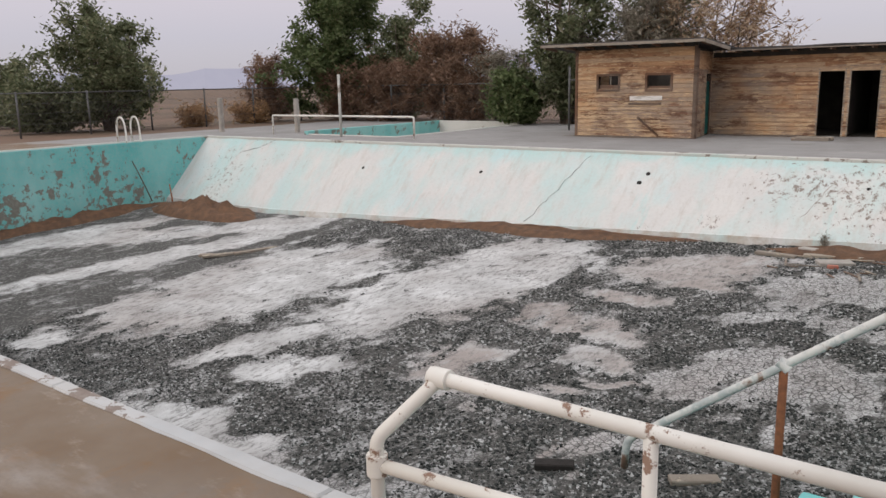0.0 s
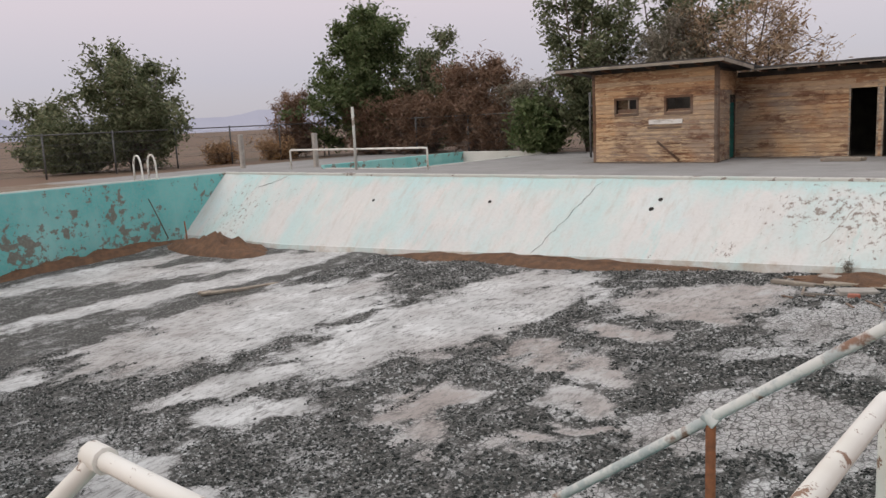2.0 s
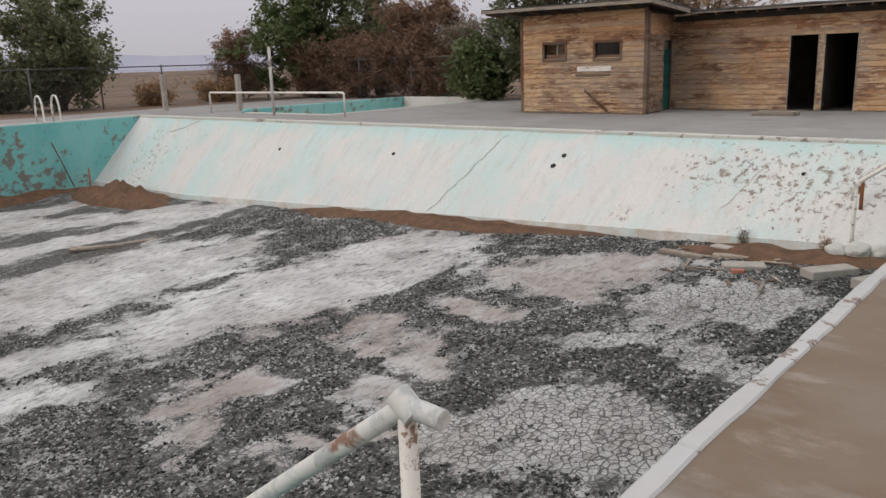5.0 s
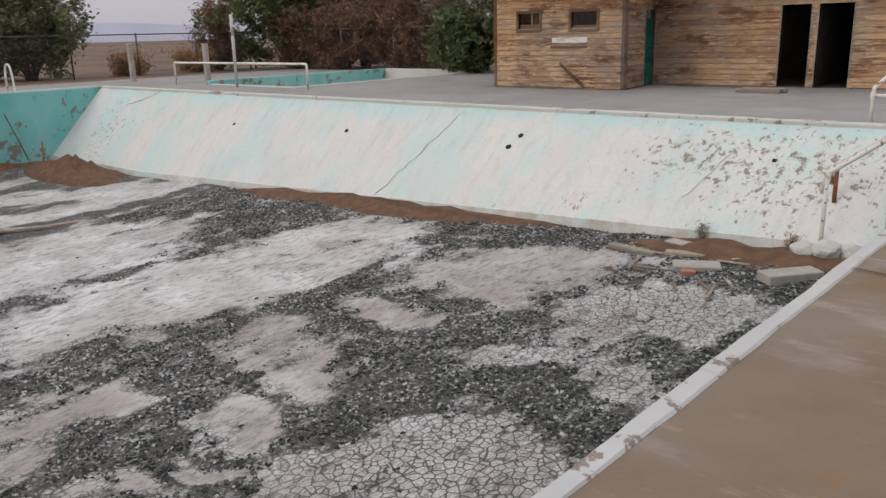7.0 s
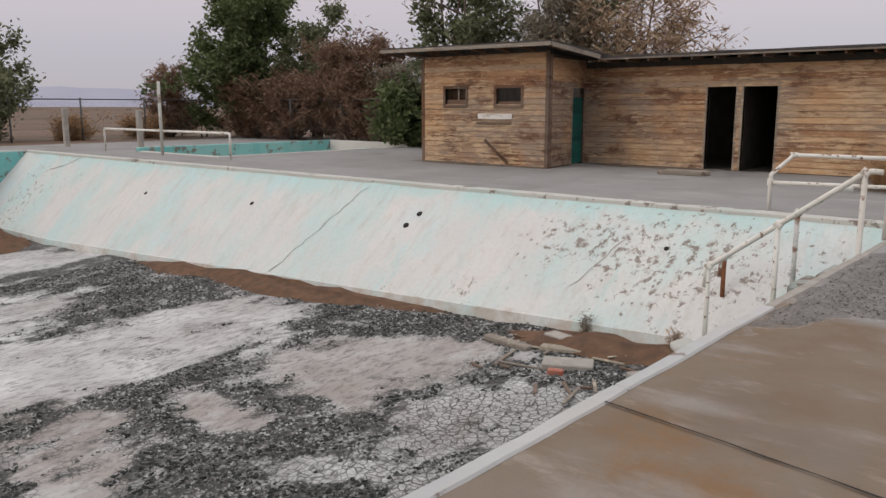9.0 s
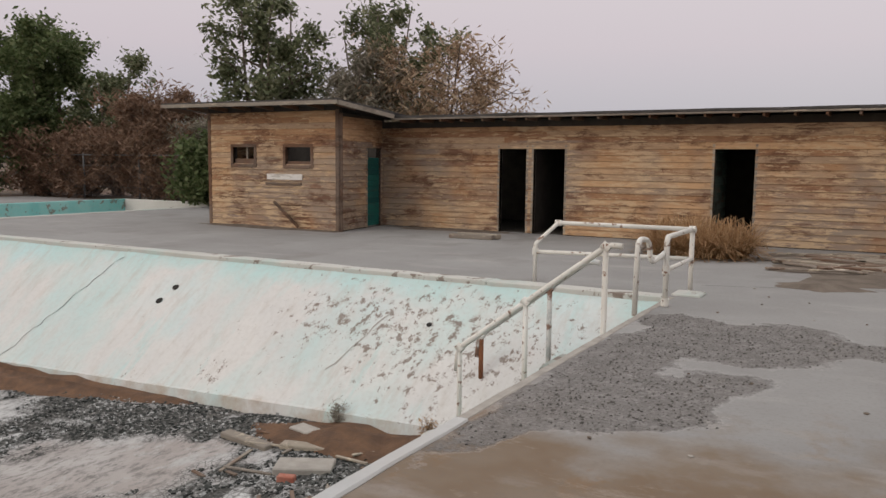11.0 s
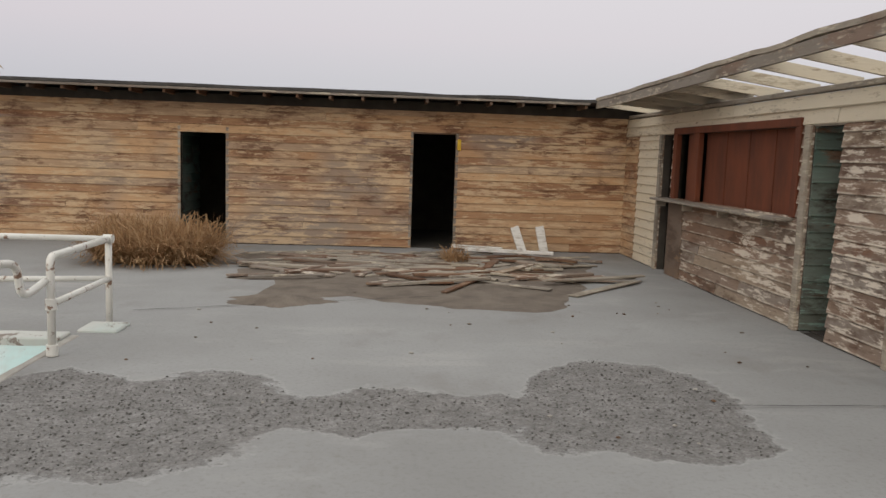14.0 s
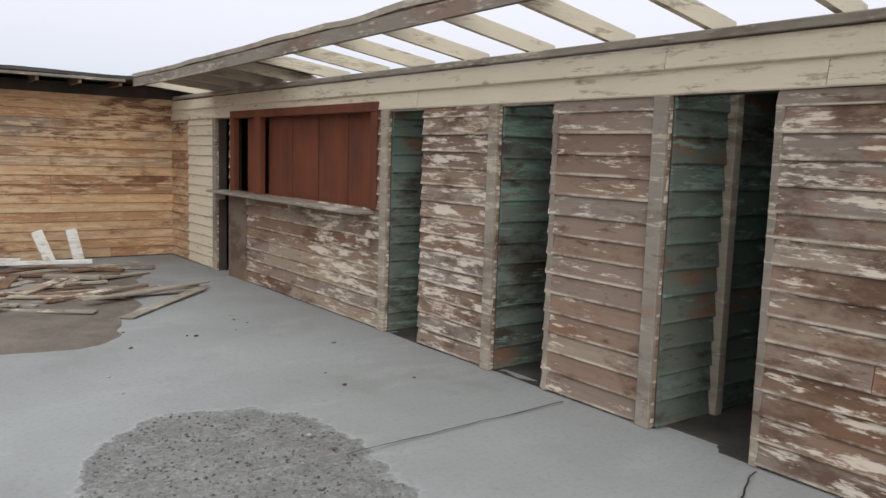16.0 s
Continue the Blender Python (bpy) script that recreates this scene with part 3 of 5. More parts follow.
def slope():
    xs = lines([PX0, PX1], 0.3)
    ys = [0, 0.1, 0.25, 0.4, 0.55, 0.7, 0.85, 0.93, 1.0]
    verts, faces, n = [], [], len(xs)
    for s in ys:
        for x in xs:
            verts.append((x, PY1 + (TOE - PY1) * s, -0.015 + (floor_z(x) + 0.17) * s + 0.012 * fbm(x, s * 3, 0.9)))
    for x in xs:
        verts.append((x, TOE - 0.05 + 0.02 * fbm(x, 1, 2), floor_z(x) + 0.15))
    for x in xs:
        verts.append((x, TOE - 0.13 + 0.03 * fbm(x, 5, 2), floor_z(x) - 0.15))
    for x in xs:
        verts.append((x, PY1 + 0.25, floor_z(x) - 0.2))
    for x in xs:
        verts.append((x, PY1 + 0.25, -0.015))
    rows = len(ys) + 4
    faces = [(j * n + i, j * n + i + 1, ((j + 1) % rows) * n + i + 1, ((j + 1) % rows) * n + i) for j in range(rows) for i in range(n - 1)]
    me = bpy.data.meshes.new("wall_pool_north")
    me.from_pydata(verts, [], faces)
    for key, fn in (("chip", lambda v: min(1.0, blob_field(v[0], v[1], CHIPPED))), ("foot", lambda v: max(0.0, (16.0 - v[1]) / 0.6)), ("rim", lambda v: max(0.0, (v[1] - 16.9) / 0.8))):
        at = me.attributes.new(key, "FLOAT", "POINT")
        at.data.foreach_set("value", [fn(v) for v in verts])
    w = setting(link("wall_pool_north", me, SLOPE), "sloped chalky white pool end with turquoise traces and chips", "pool wall")
    return w


slope_wall = slope()


def on_slope(x, s, lift=0.006):
    """A place on the sloped end, s from 0 at the rim to 1 at the foot."""
    n = Vector((0, -1.35, 2.1)).normalized() * lift
    return Vector((x, PY1 + (TOE - PY1) * s, -0.015 + (floor_z(x) + 0.17) * s + 0.012 * fbm(x, s * 3, 0.9))) + n


def strip(name, pts, width, mat, parent, up=(0, 0, 1), label=""):
    """A narrow jagged crack along pts."""
    bm = bmesh.new()
    up = Vector(up)
    vs = []
    for i, p in enumerate(pts):
        d = (Vector(pts[min(i + 1, len(pts) - 1)]) - Vector(pts[max(i - 1, 0)])).normalized()
        s = d.cross(up).normalized() * width * (0.4 + 0.6 * random.random())
        vs.append((bm.verts.new(Vector(p) + s), bm.verts.new(Vector(p) - s)))
    for a, b in zip(vs, vs[1:]):
        bm.faces.new((a[0], b[0], b[1], a[1]))
    return part(name, bm, mat, parent, label)


def jag(a, b, n, amp, place):
    return [place(a[0] + (b[0] - a[0]) * i / n + random.uniform(-amp, amp), a[1] + (b[1] - a[1]) * i / n + random.uniform(-amp, amp) * 0.3) for i in range(n + 1)]


NRM = (0, -0.54, 0.84)
strip("crack", jag((-9.4, 0.06), (-10.3, 0.98), 16, 0.06, on_slope), 0.008, BLACK, slope_wall, NRM, "dark jagged crack")
strip("crack", jag((-21.8, 0.02), (-23.2, 0.22), 9, 0.06, on_slope), 0.014, BLACK, slope_wall, NRM, "dark jagged crack")
strip("crack", jag((-3.4, 0.3), (-3.8, 0.75), 8, 0.03, on_slope), 0.012, CONCRETE, slope_wall, NRM, "grey scrape")
for hx, hs, hr in ((-17.0, 0.36, 0.05), (-12.5, 0.35, 0.05), (-7.6, 0.28, 0.055), (-7.72, 0.40, 0.06), (-2.7, 0.36, 0.036)):
    bm = bmesh.new()
    c = on_slope(hx, hs, -0.05)
    tube(bm, [c, c + Vector(NRM) * 0.065], hr, hr, 12)
    part("inlet", bm, BLACK, slope_wall, "dark round inlet hole")


def rail_strip(name, lo, hi, mat, label):
    """Coping in lengths, each a little out of line."""
    root = setting(new(name), label, "coping")
    lo, hi = Vector(lo), Vector(hi)
    axis = 0 if hi.x - lo.x > hi.y - lo.y else 1
    n = max(1, round((hi - lo)[axis] / 2.4))
    for i in range(n):
        a, b = lo.copy(), hi.copy()
        a[axis] = lo[axis] + (hi - lo)[axis] * i / n + 0.004
        b[axis] = lo[axis] + (hi - lo)[axis] * (i + 1) / n - 0.004
        bm = box(bmesh.new(), a, b, 0.012)
        bmesh.ops.subdivide_edges(bm, edges=[e for e in bm.edges if abs((e.verts[0].co - e.verts[1].co)[axis]) > 1], cuts=14)
        for v in bm.verts:
            q = v.co
            v.co = q + Vector((0 if axis == 0 else 0.012 * fbm(q.x * 9, q.y, 1.7, 2), 0 if axis == 1 else 0.012 * fbm(q.x, q.y * 9, 1.7, 2), 0.006 * fbm(q.x, q.y, 2.2)))
        part("coping_length", bm, mat, root)
    return root


rail_strip("trim_coping_east", (PX1 - 0.03, PY0, -0.13), (PX1 + 0.075, 12.4, 0.014), COPEWHITE, "worn white painted coping edge")
rail_strip("trim_coping_far", (PX1 - 0.03, 12.4, -0.13), (PX1 + 0.06, PY1 + 0.2, 0.006), CONCRETE, "broken bare concrete pool edge")
rail_strip("trim_coping_south", (PX0, PY0 - 0.075, -0.13), (PX1 - 0.03, PY0 + 0.03, 0.016), COPEWHITE, "worn white painted coping edge")
rail_strip("trim_coping_north", (PX0, PY1 - 0.03, -0.10), (PX1 - 0.03, PY1 + 0.24, 0.03), LIP, "scuffed pale turquoise coping")
rail_strip("trim_coping_west", (PX0 - 0.2, PY0, -0.10), (PX0 + 0.03, PY1 - 0.03, 0.03), LIP, "scuffed pale turquoise coping")


setting(part("trim_corner_slab", box(bmesh.new(), (PX1 - 0.02, 17.98, -0.08), (PX1 + 0.34, 18.34, 0.03), 0.015), LIP), "pale slab at the corner of the coping", "slab")

# ---- steps, rails and ladder of the pool ----
WORNSTEP = plaster_material("worn_pale_concrete_steps", (0.36, 0.35, 0.32), (0.30, 0.42, 0.39), 0.5, 0.6, (0.27, 0.25, 0.22))


def pool_steps(name, y0, y1, mat, label, n=7, worn=0.015):
    t = thing(name, label, "steps")
    for i in range(n):
        top = -0.02 - (i + 1) * 0.17
        part("step", box(bmesh.new(), (PX1 - 0.3 * (i + 1), y0, floor_z(0, y0) - 0.2), (PX1 - 0.3 * i - 0.002, y1, top), worn), mat, t)
    return t


pool_steps("pool_steps", 1.0, 3.15, TURQ, "turquoise concrete steps into the drained pool", 10)
pool_steps("pool_steps", 15.85, 16.5, WORNSTEP, "worn pale concrete steps in the pool corner", 3, 0.05)


def handrail(y, top, run, posts, mat, post_mats, label, r=0.032):
    """A pipe handrail that falls towards the pool bottom, on upright posts. posts: distances from the head."""
    t = thing("handrail", label, "handrail", "pipe handrails of the pool")
    x0, z0 = top
    k = 0.75
    pipe("rail", [(x0 + 0.14, y, z0 - 0.01), (x0, y, z0), (x0 - run, y, z0 - run * k), (x0 - run - 0.02, y, z0 - run * k - 0.25)], r, mat, t)
    for d, pm in zip(posts, post_mats):
        i = max(0, math.floor((PX1 - (x0 - d)) / 0.3))
        foot = -0.02 - (i + 1) * 0.17 if 15.8 < y < 16.6 else floor_z(x0 - d, y)
        if y > 15.9 and i > 2:
            foot = -0.1 + (floor_z(x0 - d) + 0.17) * (PY1 - y) / (PY1 - TOE)
        if x0 - d > PX1 - 0.03:
            foot = 0.0
        pipe("post", [(x0 - d, y, foot - 0.03), (x0 - d, y, z0 - k * d)], r * 0.92, pm, t)
        collar("collar", (x0 - d, y, z0 - k * d), (1, 0, -k), r * 1.35, mat, t)
    return t


handrail(4.15, (-0.08, 0.60), 2.15, (0.0, 1.0), PIPEGREY, (PIPE, RUST), "grey flaking pipe handrail with a rusty post")
handrail(15.70, (0.09, 0.82), 1.68, (0.03, 0.88, 1.66), PIPE, (PIPE, PIPE, PIPE), "white painted pipe handrail with chipped posts")
handrail(16.35, (-0.34, 0.56), 1.32, (0.44, 1.29), PIPEGREY, (PIPEGREY, RUST), "rust-flaked pipe handrail in the pool corner")


def guard(x0, x1, y, z, front, drop, mid, label, loop=False, back=1.45, inner=()):
    """A guard rail round the head of the steps: top and middle rail, a sloping end and a return towards the steps."""
    t = thing("guard_rail", label, "railing", "guard rails of the steps")
    pipe("top_rail", [(x0 - 0.02, front, -0.02), (x0 - 0.02, front, z - drop), (x0 + 0.17, y, z), (x1, y, z)], 0.029, PIPE, t, round_by=0.04)
    pipe("mid_rail", [(x0 - 0.02, front, mid), (x1, y, mid)], 0.028, PIPE, t)
    collar("collar", (x1, y, z), (1, 0, 0), 0.044, PIPE, t)
    collar("collar", (x0 + 0.17, y, z), (1, 0, 0), 0.042, PIPE, t)
    collar("collar", (x0 - 0.02, front, mid), (0, 0, 1), 0.044, PIPE, t)
    q = y - back
    foot = -0.02 if loop else -0.22
    pipe("return_rail", [(x1, y, z), (x1, q, z), (x1, q, foot)], 0.032, PIPE, t, round_by=0.07)
    collar("collar", (x1, q, foot + 0.07), (0, 0, 1), 0.046, PIPE, t)
    for p in inner:
        pipe("post", [(p, y, -0.16), (p, y, z)], 0.026, PIPE, t)
    if loop:
        pipe("post", [(x1, y, -0.02), (x1, y, z)], 0.031, PIPE, t)
        pipe("return_rail", [(x1, y, mid), (x1, q, mid)], 0.028, PIPE, t)
        collar("collar", (x1, q, mid), (0, 0, 1), 0.044, PIPE, t)
        pipe("loop_rail", [(x1 - 0.02, q, z - 0.18), (x1 - 0.12, q - 0.25, z - 0.30), (x1 - 0.13, q - 0.27, z - 0.02), (x1 - 0.16, q - 0.62, z + 0.02), (x1 - 0.17, q - 0.64, -0.02)], 0.030, PIPE, t, round_by=0.12)
    return t


guard(-1.76, 0.12, 0.90, 0.68, 0.72, 0.24, 0.33, "white painted pipe guard rail chipped to rust", False, -1.74, (-0.71,))
guard(-1.68, 0.31, 18.45, 0.80, 18.10, 0.27, 0.42, "white painted pipe guard rail with bent return", True, 1.30)


def ladder():
    t = thing("pool_ladder", "white tubular pool ladder with one bent stringer", "ladder")
    for y in (14.3, 14.85):
        pipe("stringer", [(PX0 - 0.42, y, 0.0), (PX0 - 0.42, y, 0.62), (PX0 - 0.28, y, 0.88), (PX0 - 0.02, y, 0.88), (PX0 + 0.12, y, 0.62), (PX0 + 0.16, y, 0.0), (PX0 + 0.18, y + (0.4 if y > 14.5 else 0), -1.1)], 0.033, PIPE, t, round_by=0.16)
    for z in (-0.35, -0.65):
        pipe("rung", [(PX0 + 0.17, 14.3, z), (PX0 + 0.17, 14.9, z)], 0.02, PIPE, t)


ladder()


def mound(name, cx, cy, rx, ry, h, label, seed):
    n, m = 26, 7
    bm = bmesh.new()
    rows = []
    for j in range(m + 1):
        s = j / m
        row = []
        for i in range(n):
            a = 2 * math.pi * i / n
            k = s * (1 + 0.25 * noise.noise((math.cos(a) * 1.5, math.sin(a) * 1.5, seed)))
            x, y = cx + rx * k * math.cos(a), cy + ry * k * math.sin(a)
            x, y = min(max(x, PX0 + 0.02), PX1), min(y, TOE - 0.02)
            row.append(bm.verts.new((x, y, floor_z(x, y) - 0.03 + (h + 0.03) * (1 - s * s) * (1 + 0.8 * fbm(x, y, 1.9, seed)))))
        rows.append(row)
    for a, b in zip(rows, rows[1:]):
        for i in range(n):
            bm.faces.new((a[i], a[(i + 1) % n], b[(i + 1) % n], b[i])).smooth = True
    bmesh.ops.remove_doubles(bm, verts=bm.verts, dist=0.002)
    return tagged(part(name, bm, DIRT), label, "dirt")


mound("dirt_mound", -22.3, 14.7, 2.9, 0.9, 0.42, "reddish brown heap of dirt against the pool corner", 1)
mound("dirt_mound", -25.6, 11.6, 0.6, 3.8, 0.25, "low bank of dirt along the turquoise wall", 2)
mound("dirt_mound", -10.4, 15.5, 5.4, 0.5, 0.15, "long low drift of brown dirt along the sloped wall", 3)
mound("dirt_mound", -2.6, 15.3, 2.2, 0.6, 0.10, "thin drift of brown dirt by the steps", 4)


def stick(name, a, b, w, mat, label, category="stick"):
    a, b = Vector(a), Vector(b)
    return tagged(part(name, tube(bmesh.new(), [a, (a + b) / 2 + Vector((0.01, 0.01, 0.01)), b], w, w * 0.7, 6), mat), label, category)


stick("iron_rod", (-23.75, 14.5, floor_z(-23.75, 14.5)), (-24.3, 14.8, -1.45), 0.035, RUST, "rusty rod leaning in the dirt mound", "rod")
stick("branch", (-25.3, 14.7, -2.1), (-26.0, 14.3, -0.25), 0.022, BARK, "dry branch leaning below the ladder", "branch")


def block(name, lo, hi, mat, turn, label, category):
    c = [(a + b) / 2 for a, b in zip(lo, hi)]
    bm = box(bmesh.new(), [a - b for a, b in zip(lo, c)], [a - b for a, b in zip(hi, c)], 0.012)
    ob = tagged(part(name, bm, mat), label, category)
    ob.matrix_world = pose(*c, 0, 0, turn)
    return ob


def on_floor(x, y):
    return floor_z(x, y) + 0.02


def lying(name, x, y, long, wide, thick, mat, turn, label, category, lift=0.0):
    z = on_floor(x, y) + lift
    return block(name, (x - long / 2, y - wide / 2, z - 0.03), (x + long / 2, y + wide / 2, z + thick), mat, turn, label, category)


lying("brick", -2.72, 14.12, 0.19, 0.09, 0.06, BRICKRED, 20, "faded red brick on the mud", "brick")
lying("broken_slab", -2.75, 14.45, 0.62, 0.34, 0.05, CONCRETE, 28, "broken concrete slab on the pool bottom", "slab")
lying("broken_slab", -3.4, 15.25, 0.34, 0.22, 0.07, CONCRETE, -12, "broken concrete slab on the pool bottom", "slab")
lying("broken_slab", -1.55, 14.5, 0.75, 0.3, 0.10, CONCRETE, 52, "broken concrete slab beside the steps", "slab")
lying("broken_slab", -0.9, 14.2, 0.6, 0.28, 0.12, CONCRETE, 65, "broken concrete slab beside the steps", "slab")
for lx, ly, ls in ((-1.72, 15.45, 0.17), (-1.42, 15.5, 0.2), (-1.15, 15.6, 0.16)):
    bm = bmesh.new()
    bmesh.ops.create_icosphere(bm, subdivisions=3, radius=ls)
    for v in bm.verts:
        v.co = v.co * (1 + 0.22 * noise.noise(v.co * 9 + Vector((lx * 7, ly, 0))))
        v.co.z *= 0.75
    tagged(part("rubble_lump", bm, LIP), "rounded pale concrete lump by the steps", "rubble").location = (lx, ly, on_floor(lx, ly) + 0.45 * ls)
lying("old_board", -2.25, 5.85, 0.5, 0.16, 0.03, GREYWOOD, 35, "short weathered board on the mud", "board")
lying("pipe_scrap", -3.62, 5.45, 0.42, 0.16, 0.05, BLACK, 30, "black rotten scrap lying on the mud", "scrap")
for bx, by, bl, ba in ((-16.2, 11.2, 1.7, 62), (-15.9, 11.6, 1.2, 75), (-16.6, 10.9, 0.9, 40), (-3.9, 14.8, 0.8, -8), (-3.1, 14.9, 0.6, 15)):
    lying("old_board", bx, by, bl, 0.16, 0.04, GREYWOOD, ba, "grey rotting board on the pool bottom", "board")

# ---- beyond the pool: wading pool, rail, posts, fence ----
wade = setting(new("wading_pool"), "shallow drained wading pool with turquoise walls", "wading pool")
part("wall", boxes(((WX0 - 0.2, WY0 - 0.2, -0.5), (WX0, WY1 + 0.2, 0.14)), bevel=0.015), TURQ, wade)
part("wall", boxes(((WX0, WY1, -0.5), (WX1, WY1 + 0.2, 0.14)), bevel=0.015), LIP, wade)
part("wall", boxes(((WX1, WY0, -0.5), (WX1 + 0.2, WY1 + 0.2, 0.03)), bevel=0.015), LIP, wade)
part("wall", boxes(((WX0, WY0 - 0.2, -0.5), (WX1 + 0.2, WY0, 0.03)), bevel=0.015), LIP, wade)
part("floor", boxes(((WX0 - 0.1, WY0 - 0.1, -0.6), (WX1 + 0.1, WY1 + 0.1, -0.42))), LIP, wade)

rail_frame = thing("pipe_barrier", "thin white pipe barrier on the deck", "railing")
pipe("top_rail", [(-24.16, 19.55, 0), (-24.16, 19.55, 0.74), (-17.08, 19.63, 0.73), (-17.08, 19.63, 0)], 0.035, PIPE, rail_frame)
tall = thing("steel_pole", "tall pale green steel pole beside the barrier", "pole")
part("pole", tube(bmesh.new(), [(-20.35, 19.43, -0.02), (-20.35, 19.43, 2.22)], 0.05), LIP, tall)
for cx, cy, ch in ((-27.9, 19.95, 1.42), (-24.2, 20.85, 1.35)):
    bm = box(bmesh.new(), (cx - 0.09, cy - 0.09, -0.05), (cx + 0.09, cy + 0.09, ch), 0.025)
    tagged(part("concrete_post", bm, CONCRETE), "square weathered concrete post on the deck", "post", "concrete posts")


def fence(a, b, step, label):
    t = thing("wire_fence", label, "fence")
    a, b = Vector(a), Vector(b)
    n = max(1, round((b - a).length / step))
    for i in range(n + 1):
        p = a.lerp(b, i / n)
        part("fence_post", tube(bmesh.new(), [p + Vector((0, 0, -0.1)), p + Vector((0, 0, 1.85))], 0.04, None, 8), GALV, t)
    for z, r in ((1.78, 0.028), (1.35, 0.006), (0.95, 0.006), (0.5, 0.006), (0.15, 0.006)):
        part("top_rail" if z > 1.5 else "wire", tube(bmesh.new(), [a + Vector((0, 0, z)), b + Vector((0, 0, z))], r, None, 6), GALV, t)
    bm = bmesh.new()
    d = (b - a).normalized()
    total = (b - a).length
    s = -1.6
    while s < total:
        for sg in (1, -1):
            u0, u1 = (s, s + 1.6) if sg > 0 else (s + 1.6, s)
            z0, z1 = 0.1, 1.7
            c0, c1 = max(0, min(total, u0)), max(0, min(total, u1))
            if abs(c1 - c0) < 0.05:
                continue
            f0, f1 = (c0 - u0) / (u1 - u0), (c1 - u0) / (u1 - u0)
            tube(bm, [a + d * c0 + Vector((0, 0, z0 + (z1 - z0) * f0)), a + d * c1 + Vector((0, 0, z0 + (z1 - z0) * f1))], 0.0025, None, 3, False)
        s += 0.16
    part("wire_mesh", bm, GALV, t)
    return t


fence((-33.2, 29.4, 0), (-13.2, 29.4, 0), 3.2, "sagging galvanised wire fence behind the wading pool")
fence((-33.2, 2.0, 0), (-33.2, 29.1, 0), 3.0, "galvanised wire fence at the edge of the desert")
gate_post = thing("gate_frame", "tall galvanised pipe frame beside the hut", "post")
pipe("post", [(-14.4, 25.6, -0.05), (-14.4, 25.6, 2.35)], 0.04, GALV, gate_post)
pipe("crossbar", [(-14.4, 25.6, 1.85), (-12.7, 25.6, 1.85)], 0.03, GALV, gate_post)


